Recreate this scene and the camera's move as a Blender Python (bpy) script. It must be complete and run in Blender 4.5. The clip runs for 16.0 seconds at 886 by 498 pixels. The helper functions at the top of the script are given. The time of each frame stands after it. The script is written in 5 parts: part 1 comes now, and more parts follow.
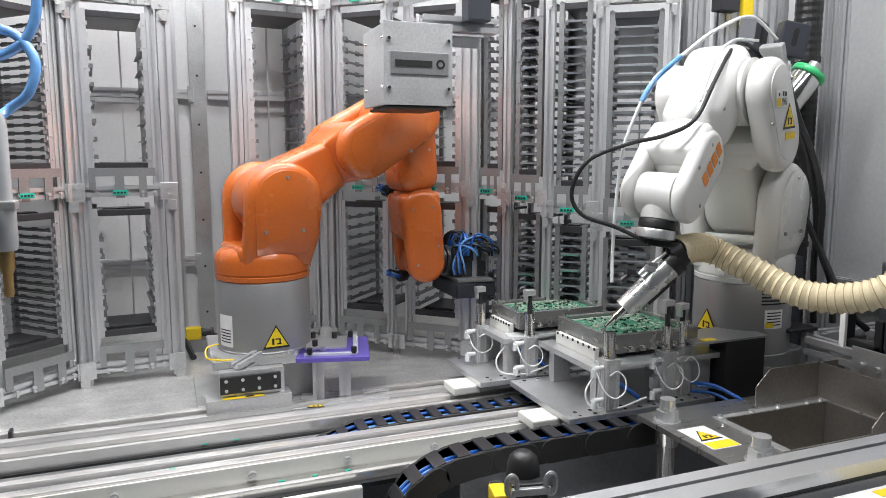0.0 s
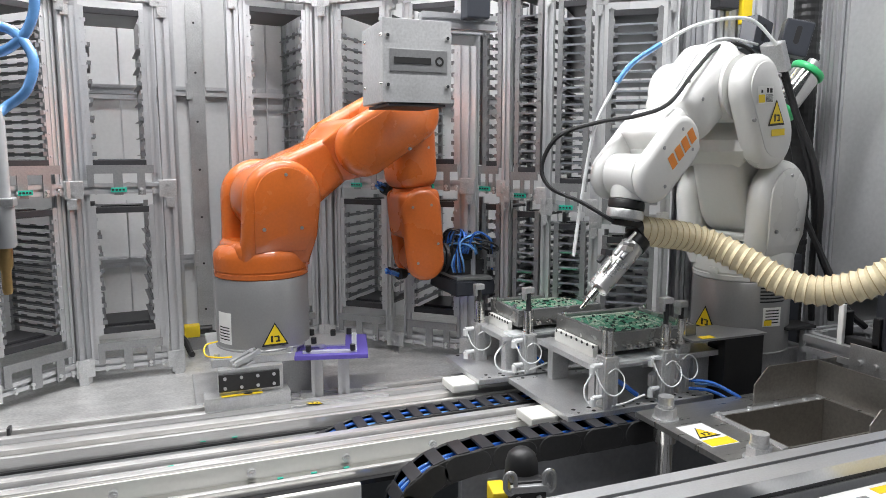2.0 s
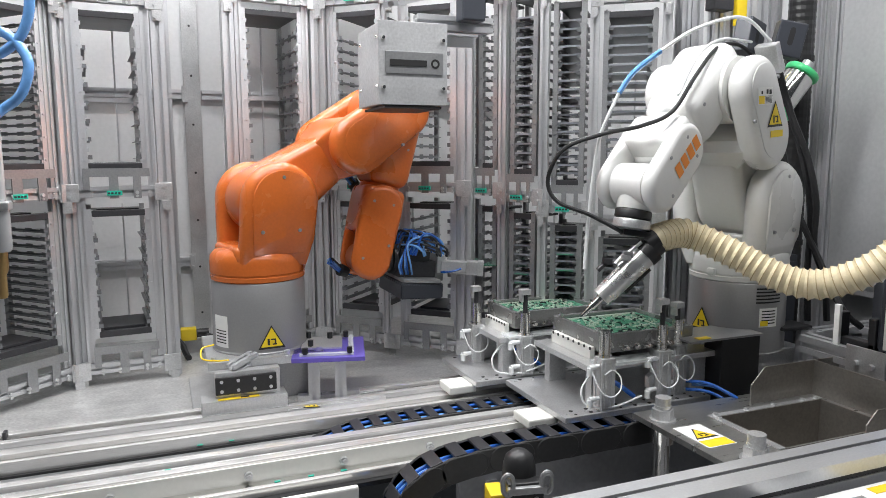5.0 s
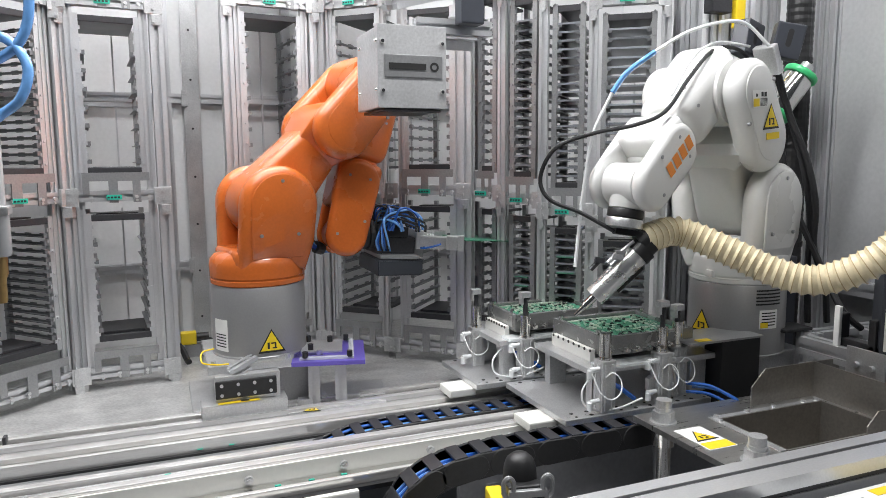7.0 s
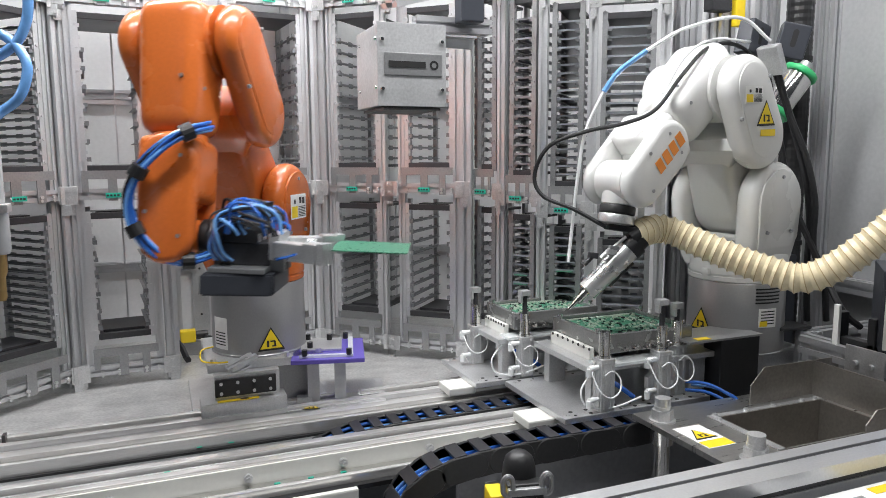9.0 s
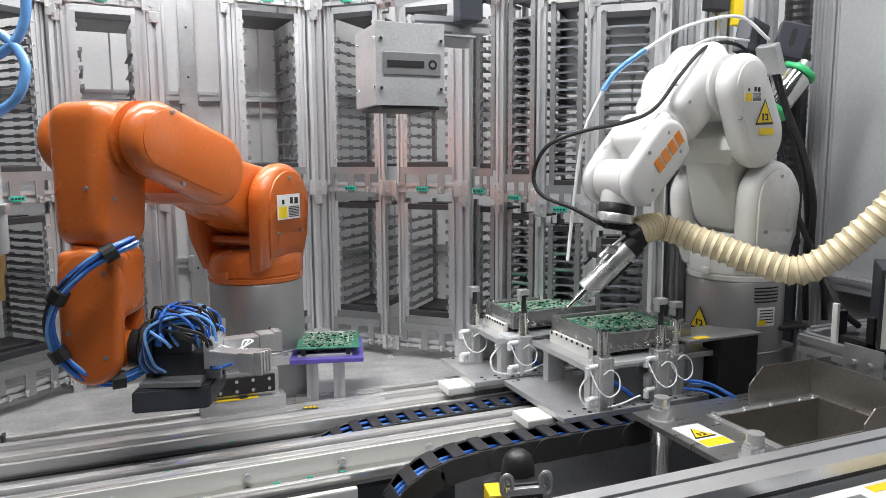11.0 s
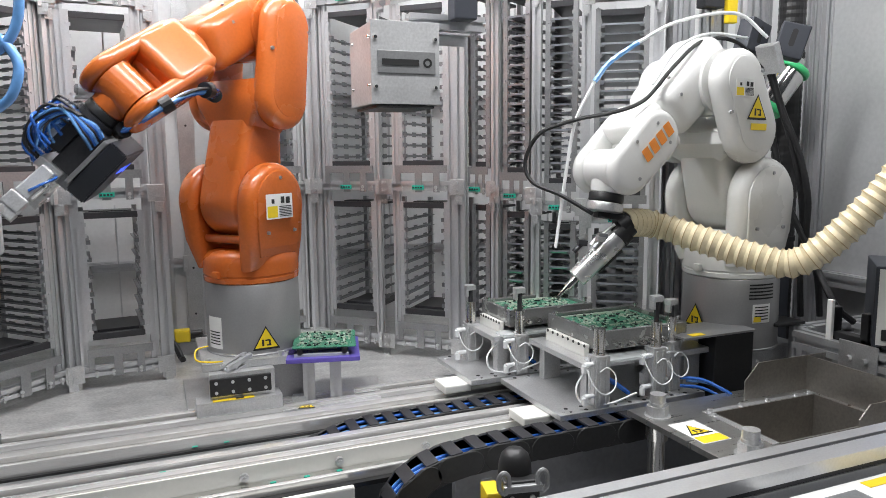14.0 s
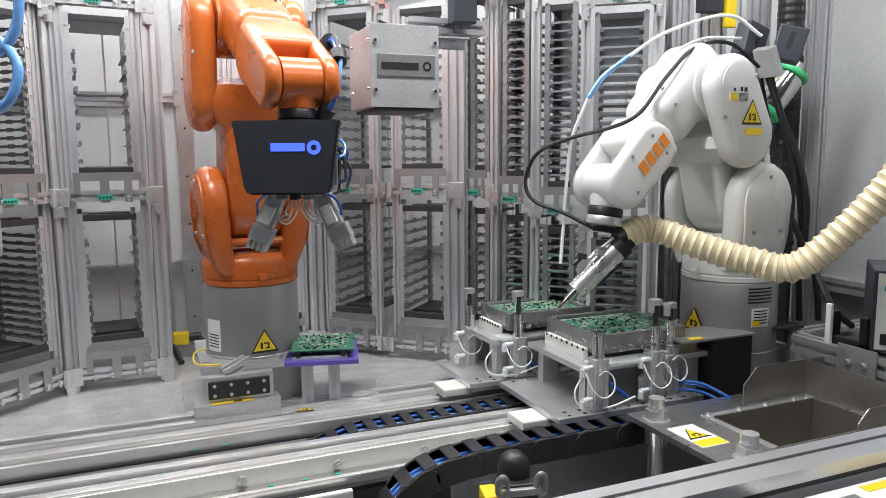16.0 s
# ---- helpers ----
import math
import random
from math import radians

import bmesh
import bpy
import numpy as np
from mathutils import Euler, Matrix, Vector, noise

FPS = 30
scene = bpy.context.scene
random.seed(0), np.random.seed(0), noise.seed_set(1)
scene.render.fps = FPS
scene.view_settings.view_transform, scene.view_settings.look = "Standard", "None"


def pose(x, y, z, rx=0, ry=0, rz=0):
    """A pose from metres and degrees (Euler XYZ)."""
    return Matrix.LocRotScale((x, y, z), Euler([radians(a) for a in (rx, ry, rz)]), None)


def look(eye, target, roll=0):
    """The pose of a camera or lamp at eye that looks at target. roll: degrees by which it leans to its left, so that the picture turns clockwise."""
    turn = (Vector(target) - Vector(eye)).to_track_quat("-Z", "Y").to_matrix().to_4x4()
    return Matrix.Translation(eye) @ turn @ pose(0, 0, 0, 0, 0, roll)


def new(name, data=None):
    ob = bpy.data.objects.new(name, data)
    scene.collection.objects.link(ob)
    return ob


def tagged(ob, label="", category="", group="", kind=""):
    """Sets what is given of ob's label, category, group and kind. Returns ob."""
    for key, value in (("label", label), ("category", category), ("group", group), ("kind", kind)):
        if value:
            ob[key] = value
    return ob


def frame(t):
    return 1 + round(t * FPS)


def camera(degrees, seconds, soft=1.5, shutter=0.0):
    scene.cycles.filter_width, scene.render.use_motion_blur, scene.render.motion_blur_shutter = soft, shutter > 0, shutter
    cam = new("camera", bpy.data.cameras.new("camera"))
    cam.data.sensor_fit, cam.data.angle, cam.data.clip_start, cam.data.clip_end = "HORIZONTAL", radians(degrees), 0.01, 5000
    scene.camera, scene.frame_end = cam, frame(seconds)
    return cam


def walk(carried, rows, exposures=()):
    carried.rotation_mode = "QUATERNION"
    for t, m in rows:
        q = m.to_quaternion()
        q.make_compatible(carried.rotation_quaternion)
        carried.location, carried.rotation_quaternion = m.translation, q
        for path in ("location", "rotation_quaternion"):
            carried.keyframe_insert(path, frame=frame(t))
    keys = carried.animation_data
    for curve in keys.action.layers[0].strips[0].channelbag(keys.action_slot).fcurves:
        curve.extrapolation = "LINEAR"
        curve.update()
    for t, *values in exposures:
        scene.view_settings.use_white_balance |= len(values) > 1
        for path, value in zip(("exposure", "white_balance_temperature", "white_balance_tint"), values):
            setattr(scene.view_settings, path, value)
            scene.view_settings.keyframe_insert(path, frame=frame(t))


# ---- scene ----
# world: metres, z = 0 at the robots' mounting plane, x along the transfer rails, y away from the camera
TABLE = -0.14
cam = camera(64.0, 16.0, soft=0.5, shutter=0.4)
EYE = (-0.239, -1.982, 0.52)
PATH = [(0.0, 82.5, -0.0, -21.3), (0.5, 82.444, -0.085, -21.207), (1.0, 82.382, -0.05, -21.27), (1.5, 82.362, -0.029, -21.335),
        (2.0, 82.298, -0.046, -21.395), (2.5, 82.372, -0.061, -21.52), (3.0, 82.455, -0.157, -21.521), (3.5, 82.502, -0.076, -21.674),
        (4.0, 82.407, 0.109, -21.784), (6.5, 82.692, 0.184, -21.61), (7.0, 82.71, 0.359, -21.745), (7.5, 82.567, 0.321, -21.796),
        (8.0, 82.523, 0.257, -21.732), (8.5, 82.595, 0.235, -21.741), (9.0, 82.57, 0.294, -21.778), (11.5, 82.48, 0.368, -21.927),
        (12.0, 82.439, 0.386, -22.002), (12.5, 82.509, 0.402, -22.053), (13.0, 82.572, 0.346, -22.168), (13.5, 82.497, 0.448, -22.21),
        (14.0, 82.389, 0.591, -22.255), (14.5, 82.418, 0.578, -22.358), (15.0, 82.5, 0.622, -22.41), (15.5, 82.618, 0.492, -22.359),
        (16.0, 82.647, 0.452, -22.316)]
walk(cam, [(t, pose(*EYE, rx, ry, rz)) for t, rx, ry, rz in PATH])

world = bpy.data.worlds.new("world")
scene.world = world
world.use_nodes = True
world.node_tree.nodes["Background"].inputs[0].default_value = (0.85, 0.92, 1.0, 1)
world.node_tree.nodes["Background"].inputs[1].default_value = 0.06
scene.view_settings.exposure = -0.28


def area_lamp(name, place, target, sx, sy, watts, tint=(0.985, 0.985, 1.0)):
    d = bpy.data.lights.new(name, "AREA")
    d.shape, d.size, d.size_y, d.energy, d.color = "RECTANGLE", sx, sy, watts, tint
    o = new(name, d)
    o.matrix_world = look(place, target)
    return o


area_lamp("cabin_light", (0.2, -0.75, 1.68), (0.2, -0.6, 0), 2.2, 0.10, 53)
area_lamp("cabin_light", (0.08, 0.12, 1.68), (0.08, 0.12, 0), 2.0, 0.10, 48)
area_lamp("hall_light", (0.5, -2.4, 2.3), (0.5, -0.3, 0.1), 2.0, 0.3, 17)


# ---- materials ----
def mat(name, color, rough=0.5, metal=0.0, vary=0.12, scale=8.0, bump=0.05, bscale=60.0, stretch=(1, 1, 1), coat=0.0, alpha=1.0, trans=0.0, spec=0.5, rvary=0.1, object_random=0.0):
    m = bpy.data.materials.new(name)
    m.use_nodes = True
    nt = m.node_tree
    b = nt.nodes["Principled BSDF"]
    L = nt.links.new
    tc = nt.nodes.new("ShaderNodeTexCoord")
    mp = nt.nodes.new("ShaderNodeMapping")
    mp.inputs["Scale"].default_value = stretch
    L(tc.outputs["Object"], mp.inputs["Vector"])
    n1 = nt.nodes.new("ShaderNodeTexNoise")
    n1.inputs["Scale"].default_value, n1.inputs["Detail"].default_value = scale, 6
    n2 = nt.nodes.new("ShaderNodeTexNoise")
    n2.inputs["Scale"].default_value, n2.inputs["Detail"].default_value = bscale, 3
    L(mp.outputs[0], n1.inputs["Vector"])
    L(mp.outputs[0], n2.inputs["Vector"])
    add = nt.nodes.new("ShaderNodeMath")
    add.operation = "ADD"
    L(n1.outputs[0], add.inputs[0])
    L(n2.outputs[0], add.inputs[1])
    ramp = nt.nodes.new("ShaderNodeMapRange")
    ramp.inputs[1].default_value, ramp.inputs[2].default_value = 0.7, 1.3
    ramp.inputs[3].default_value, ramp.inputs[4].default_value = 1 - vary, 1 + vary
    L(add.outputs[0], ramp.inputs[0])
    hsv = nt.nodes.new("ShaderNodeHueSaturation")
    hsv.inputs["Color"].default_value = (*color, 1)
    if object_random:
        oi = nt.nodes.new("ShaderNodeObjectInfo")
        r2 = nt.nodes.new("ShaderNodeMapRange")
        r2.inputs[3].default_value, r2.inputs[4].default_value = 1 - object_random, 1 + object_random
        L(oi.outputs["Random"], r2.inputs[0])
        mul = nt.nodes.new("ShaderNodeMath")
        mul.operation = "MULTIPLY"
        L(ramp.outputs[0], mul.inputs[0])
        L(r2.outputs[0], mul.inputs[1])
        L(mul.outputs[0], hsv.inputs["Value"])
    else:
        L(ramp.outputs[0], hsv.inputs["Value"])
    L(hsv.outputs[0], b.inputs["Base Color"])
    rr = nt.nodes.new("ShaderNodeMapRange")
    rr.inputs[3].default_value, rr.inputs[4].default_value = max(0.02, rough - rvary), min(1, rough + rvary)
    L(n1.outputs[0], rr.inputs[0])
    L(rr.outputs[0], b.inputs["Roughness"])
    b.inputs["Metallic"].default_value = metal
    b.inputs["Coat Weight"].default_value = coat
    b.inputs["Coat Roughness"].default_value = 0.12
    b.inputs["Transmission Weight"].default_value = trans
    b.inputs["Specular IOR Level"].default_value = spec
    b.inputs["Alpha"].default_value = alpha
    if bump:
        bp = nt.nodes.new("ShaderNodeBump")
        bp.inputs["Strength"].default_value, bp.inputs["Distance"].default_value = bump, 0.002
        L(n2.outputs[0], bp.inputs["Height"])
        L(bp.outputs[0], b.inputs["Normal"])
    return m


def glow(name, color, strength):
    m = bpy.data.materials.new(name)
    m.use_nodes = True
    b = m.node_tree.nodes["Principled BSDF"]
    b.inputs["Base Color"].default_value = (*color, 1)
    b.inputs["Emission Color"].default_value = (*color, 1)
    b.inputs["Emission Strength"].default_value = strength
    return m


M_ALU = mat("anodised_aluminium", (0.64, 0.645, 0.66), 0.36, 0.72, 0.06, 6, 0.03, 200)
M_RAIL = mat("polished_steel_rail", (0.80, 0.79, 0.77), 0.14, 1.0, 0.06, 4, 0.02, 120, (0.15, 6, 6))
M_PLATE = mat("milled_aluminium_plate", (0.66, 0.665, 0.67), 0.32, 0.72, 0.14, 16, 0.05, 260)
M_FOIL = mat("crinkled_silver_foil", (0.88, 0.88, 0.87), 0.28, 0.85, 0.05, 20, 0.5, 28)
M_TABLE = mat("brushed_table_steel", (0.64, 0.64, 0.63), 0.34, 0.6, 0.22, 16, 0.10, 120, (1, 1.6, 1))
M_STEEL = mat("folded_steel_sheet", (0.36, 0.365, 0.37), 0.38, 0.7, 0.12, 8, 0.04, 200)
M_GREY = mat("grey_rack_steel", (0.24, 0.245, 0.255), 0.36, 0.6, 0.12, 10, 0.05, 150)
M_PIT = mat("grey_pit_sheet", (0.34, 0.345, 0.36), 0.45, 0.1, 0.12, 6, 0.04, 90)
M_WALL_SHADED = mat("grey_side_panel_shaded", (0.40, 0.405, 0.41), 0.4, 0.1, 0.07, 5, 0.02, 80)
M_BRIGHT = mat("satin_aluminium_streak", (0.88, 0.87, 0.85), 0.20, 0.62, 0.08, 5, 0.03, 120, (0.2, 5, 5))
M_WALL = mat("grey_wall_panel", (0.78, 0.785, 0.79), 0.35, 0.1, 0.04, 3, 0.02, 80)
M_WHITE = mat("white_robot_paint", (0.73, 0.73, 0.71), 0.30, 0.0, 0.02, 4, 0.02, 120, coat=0.3)
M_ORANGE = mat("orange_robot_paint", (0.56, 0.132, 0.024), 0.27, 0.0, 0.08, 5, 0.04, 140, coat=0.3)
M_SILVER = mat("silver_robot_paint", (0.36, 0.36, 0.36), 0.36, 0.55, 0.05, 5, 0.03, 220)
M_BLACK = mat("black_plastic", (0.018, 0.018, 0.019), 0.42, 0.0, 0.2, 9, 0.05, 120)
M_CHAIN = mat("dark_chain_plastic", (0.030, 0.030, 0.031), 0.38, 0.0, 0.2, 9, 0.05, 120)
M_RUBBER = mat("black_cable_rubber", (0.012, 0.012, 0.013), 0.5, 0.0, 0.2, 9, 0.05, 120)
M_DARK = mat("dark_anodised_steel", (0.06, 0.06, 0.065), 0.4, 0.5, 0.15, 7, 0.04, 150)
M_SLATE = mat("slate_grey_enamel", (0.038, 0.042, 0.052), 0.4, 0.0, 0.06, 7, 0.03, 150)
M_BLUE = mat("blue_air_hose", (0.03, 0.13, 0.48), 0.25, 0.0, 0.1, 9, 0.02, 80, coat=0.3)
M_LBLUE = mat("clear_blue_air_hose", (0.16, 0.38, 0.76), 0.18, 0.0, 0.1, 9, 0.02, 80, coat=0.5)
M_PURPLE = mat("violet_anodised_plate", (0.17, 0.13, 0.55), 0.35, 0.35, 0.06, 7, 0.03, 150)
M_YELLOW = mat("yellow_label", (0.85, 0.62, 0.02), 0.45, 0.0, 0.04, 7, 0.0)
M_PAPER = mat("white_label", (0.82, 0.82, 0.80), 0.5, 0.0, 0.03, 7, 0.0)
M_INK = mat("black_print", (0.015, 0.015, 0.015), 0.5, 0.0, 0.05, 7, 0.0)
M_RED = mat("red_print", (0.55, 0.05, 0.03), 0.5, 0.0, 0.05, 7, 0.0)
M_OPRINT = mat("orange_print", (0.85, 0.28, 0.04), 0.45, 0.0, 0.05, 7, 0.0)
M_TEAL = mat("teal_rack_tag", (0.02, 0.42, 0.30), 0.45, 0.0, 0.05, 7, 0.0)
M_GREENCAP = mat("green_plastic", (0.06, 0.55, 0.20), 0.35, 0.0, 0.05, 7, 0.0)
M_TRAY = mat("dark_shelf_sheet", (0.26, 0.275, 0.30), 0.32, 0.5, 0.15, 9, 0.05, 120, object_random=0.4)
M_CASE = mat("grey_cast_housing", (0.52, 0.525, 0.53), 0.38, 0.45, 0.16, 9, 0.05, 160)
M_TOP = mat("brushed_stainless_top", (0.50, 0.495, 0.48), 0.30, 0.9, 0.14, 12, 0.06, 160, (1, 8, 1))
M_NEST = mat("smoky_fixture_frame", (0.30, 0.305, 0.30), 0.25, 0.6, 0.2, 18, 0.06, 200)
M_PCB = mat("green_circuit_board", (0.045, 0.20, 0.12), 0.30, 0.0, 0.4, 90, 0.2, 300)
M_SOLDER = mat("tinned_pads", (0.72, 0.74, 0.66), 0.3, 0.6, 0.1, 50, 0.05, 300)
M_DUCT = mat("cream_hose_film", (0.78, 0.68, 0.46), 0.35, 0.0, 0.08, 14, 0.06, 160, coat=0.2)
M_DUCTRIB = mat("tan_hose_wire_rib", (0.50, 0.38, 0.20), 0.4, 0.0, 0.1, 14, 0.05, 160)
M_CREAM = mat("cream_machine_paint", (0.74, 0.74, 0.70), 0.4, 0.0, 0.03, 5, 0.03, 120)
M_BRASS = mat("brass_fitting", (0.62, 0.42, 0.18), 0.3, 0.9, 0.08, 9, 0.02, 150)
M_CLEAR = mat("clear_acrylic_block", (0.86, 0.9, 0.9), 0.12, 0.0, 0.03, 9, 0.01, 100, alpha=0.45)
M_SINK = mat("worn_stainless_sheet", (0.40, 0.38, 0.35), 0.34, 0.85, 0.15, 9, 0.05, 150)
M_BARREL = mat("grey_clear_plastic", (0.50, 0.51, 0.52), 0.25, 0.2, 0.05, 9, 0.0)
M_HOSEW = mat("white_air_hose", (0.80, 0.82, 0.82), 0.3, 0.0, 0.03, 9, 0.0)
M_FLOOR = mat("grey_hall_floor", (0.30, 0.30, 0.31), 0.5, 0.0, 0.1, 4, 0.04, 50)
M_SCREENBLUE = glow("lit_blue_mark", (0.06, 0.12, 1.0), 1.7)
M_DISPLAY = glow("lit_display", (0.03, 0.20, 1.0), 2.5)


# ---- mesh helpers ----
def part(name, bm, material, parent=None, label="", smooth=False, m=None):
    me = bpy.data.meshes.new(name)
    bm.to_mesh(me)
    bm.free()
    for mm in (material if isinstance(material, (list, tuple)) else [material]):
        me.materials.append(mm)
    if smooth:
        me.shade_smooth()
        me.set_sharp_from_angle(angle=radians(38))
    ob = new(name, me)
    if parent is not None:
        ob.parent = parent
    if m is not None:
        ob.matrix_basis = m
    if label:
        ob["label"] = label
    return ob


def box(bm, x0, y0, z0, x1, y1, z1, bev=0.0, m=None, seg=2):
    r = bmesh.ops.create_cube(bm, size=1)
    vs = r["verts"]
    bmesh.ops.transform(bm, matrix=Matrix.LocRotScale(((x0 + x1) / 2, (y0 + y1) / 2, (z0 + z1) / 2), None, (x1 - x0, y1 - y0, z1 - z0)), verts=vs)
    if bev:
        es = list({e for v in vs for e in v.link_edges})
        rb = bmesh.ops.bevel(bm, geom=es, offset=bev, segments=seg, affect="EDGES", clamp_overlap=True, profile=0.6)
        vs = list({v for v in rb["verts"]} | {v for f in rb["faces"] for v in f.verts})
        vs = [v for v in vs if v.is_valid]
        seen = set(vs)
        todo = list(vs)
        while todo:
            v = todo.pop()
            for e in v.link_edges:
                o = e.other_vert(v)
                if o not in seen:
                    seen.add(o)
                    todo.append(o)
        vs = list(seen)
    if m is not None:
        bmesh.ops.transform(bm, matrix=m, verts=vs)
    return vs


def rod(bm, p, q, r, r2=None, n=16, caps=True):
    """A cylinder or cone from p to q."""
    p, q = Vector(p), Vector(q)
    d = q - p
    m = Matrix.Translation((p + q) / 2) @ d.to_track_quat("Z", "Y").to_matrix().to_4x4()
    return bmesh.ops.create_cone(bm, cap_ends=caps, segments=n, radius1=r, radius2=r if r2 is None else r2, depth=d.length, matrix=m)["verts"]


def spin(bm, profile, n=32, m=None):
    """A turned solid: profile is (radius, height) from bottom to top."""
    rings = []
    for r, z in profile:
        rings.append([bm.verts.new((r * math.cos(2 * math.pi * i / n), r * math.sin(2 * math.pi * i / n), z)) for i in range(n)])
    for a, b in zip(rings, rings[1:]):
        for i in range(n):
            bm.faces.new((a[i], a[(i + 1) % n], b[(i + 1) % n], b[i]))
    bm.faces.new(rings[0][::-1])
    bm.faces.new(rings[-1])
    vs = [v for r in rings for v in r]
    if m is not None:
        bmesh.ops.transform(bm, matrix=m, verts=vs)
    return vs


def slab(bm, outline, h0, h1, m=None, bev=0.0, seg=3):
    """A prism over a 2D outline (x, z), from y = h0 to h1."""
    a = [bm.verts.new((x, h0, z)) for x, z in outline]
    b = [bm.verts.new((x, h1, z)) for x, z in outline]
    n = len(a)
    fs = [bm.faces.new(a), bm.faces.new(b[::-1])]
    fs += [bm.faces.new((a[i], b[i], b[(i + 1) % n], a[(i + 1) % n])) for i in range(n)]
    bmesh.ops.recalc_face_normals(bm, faces=fs)
    vs = a + b
    if bev:
        es = [e for e in {e for v in vs for e in v.link_edges} if abs(e.verts[0].co.y - e.verts[1].co.y) < 1e-6]
        rb = bmesh.ops.bevel(bm, geom=es, offset=bev, segments=seg, affect="EDGES", clamp_overlap=True, profile=0.5)
        vs = list({v for f in rb["faces"] for v in f.verts} | {v for v in vs if v.is_valid})
    if m is not None:
        bmesh.ops.transform(bm, matrix=m, verts=vs)
    return vs


def hull2(c0, r0, c1, r1, n=14):
    """Outline of two circles and their tangents: a bar with round ends, counter-clockwise."""
    (x0, z0), (x1, z1) = c0, c1
    d = math.hypot(x1 - x0, z1 - z0)
    a = math.atan2(z1 - z0, x1 - x0)
    b = math.acos(max(-1, min(1, (r0 - r1) / d)))
    pts = []
    for i in range(n + 1):
        t = a + b + (2 * math.pi - 2 * b) * i / n
        pts.append((x0 + r0 * math.cos(t), z0 + r0 * math.sin(t)))
    for i in range(n + 1):
        t = a - b + 2 * b * i / n
        pts.append((x1 + r1 * math.cos(t), z1 + r1 * math.sin(t)))
    return pts


def smooth_line(pts, k=8):
    """Catmull-Rom through the points."""
    P = [Vector(p) for p in pts]
    P = [2 * P[0] - P[1]] + P + [2 * P[-1] - P[-2]]
    out = []
    for i in range(1, len(P) - 2):
        a, b, c, d = P[i - 1:i + 3]
        for j in range(k):
            t = j / k
            out.append(0.5 * (2 * b + (c - a) * t + (2 * a - 5 * b + 4 * c - d) * t * t + (3 * b - a - 3 * c + d) * t ** 3))
    out.append(P[-2])
    return out


def tube(bm, pts, r, n=8, k=8, ribs=None):
    """A hose along the points; ribs(i) scales its radius ring by ring."""
    L = smooth_line(pts, k)
    up = Vector((0.31, 0.17, 0.93))
    rings = []
    for i, p in enumerate(L):
        d = (L[min(i + 1, len(L) - 1)] - L[max(i - 1, 0)]).normalized()
        s = d.cross(up).normalized()
        u = s.cross(d)
        up = u
        rr = r * (ribs(i) if ribs else 1)
        rings.append([bm.verts.new(p + (s * math.cos(2 * math.pi * j / n) + u * math.sin(2 * math.pi * j / n)) * rr) for j in range(n)])
    for a, b in zip(rings, rings[1:]):
        for j in range(n):
            bm.faces.new((a[j], a[(j + 1) % n], b[(j + 1) % n], b[j]))
    bm.faces.new(rings[0][::-1])
    bm.faces.new(rings[-1])


def thing(name, m, label, category, group="", kind=""):
    return tagged(placed(new(name), m), label, category, group, kind)


def placed(ob, m):
    ob.matrix_basis = m
    return ob


def structure(name, bm, material, label, category):
    return tagged(part(name, bm, material), label, category, "", "structure")


# ---- setting ----
def build_setting():
    bm = bmesh.new()
    box(bm, -4, -4, -1.02, 4, 4, -1.0)
    structure("floor", bm, M_FLOOR, "plain grey factory hall floor under the machine", "floor")
    bm = bmesh.new()
    box(bm, -1.6, -0.123, TABLE - 0.02, 1.76, 0.752, TABLE)
    structure("table_plate", bm, M_TABLE, "brushed steel table plate of the machine cell", "table plate")
    bm = bmesh.new()
    box(bm, -1.6, 0.752, TABLE, 2.0, 0.80, 1.7)
    structure("wall_back", bm, M_WALL, "smooth light grey sheet panel wall of the cell", "wall")
    bm = bmesh.new()
    box(bm, 1.665, -1.9, -1.0, 1.70, -0.385, 1.7)
    structure("wall_right", bm, M_WALL_SHADED, "smooth light grey side panel of the cell", "wall")

    bm = bmesh.new()
    box(bm, 1.72, -0.385, -1.0, 1.76, 0.752, 1.7)
    structure("wall_corner", bm, M_WALL, "plain grey panel closing the corner of the cell", "wall")
    bm = bmesh.new()
    box(bm, -1.6, -1.1, 1.70, 1.76, 0.80, 1.74)
    structure("ceiling", bm, M_CREAM, "unseen white panel added above the cell as a reflector", "ceiling")


build_setting()
# ---- aluminium profiles and magazine racks ----
def profile(bm, p, q, w, slot=0.28, deep=0.28, turn=0.0):
    """A slotted aluminium bar of width w from p to q."""
    h, s, d, c, lip = w / 2, w * slot / 2, w * deep, w * 0.2, w * 0.06
    side = [(-h, -h), (-s, -h), (-s, -h + lip), (-c, -h + lip), (-c, -h + d), (c, -h + d), (c, -h + lip), (s, -h + lip), (s, -h)]
    out = []
    for k in range(4):
        c, n = round(math.cos(k * math.pi / 2)), round(math.sin(k * math.pi / 2))
        out += [(x * c - y * n, x * n + y * c) for x, y in side]
    p, q = Vector(p), Vector(q)
    z = (q - p).normalized()
    x = Vector((0, 0, 1)).cross(z) if abs(z.z) < 0.9 else Vector((math.cos(turn), math.sin(turn), 0))
    x.normalize()
    y = z.cross(x)
    a = [bm.verts.new(p + x * u + y * v) for u, v in out]
    b = [bm.verts.new(q + x * u + y * v) for u, v in out]
    n = len(a)
    for i in range(n):
        bm.faces.new((a[i], a[(i + 1) % n], b[(i + 1) % n], b[i]))
    bm.faces.new(a[::-1])
    bm.faces.new(b)


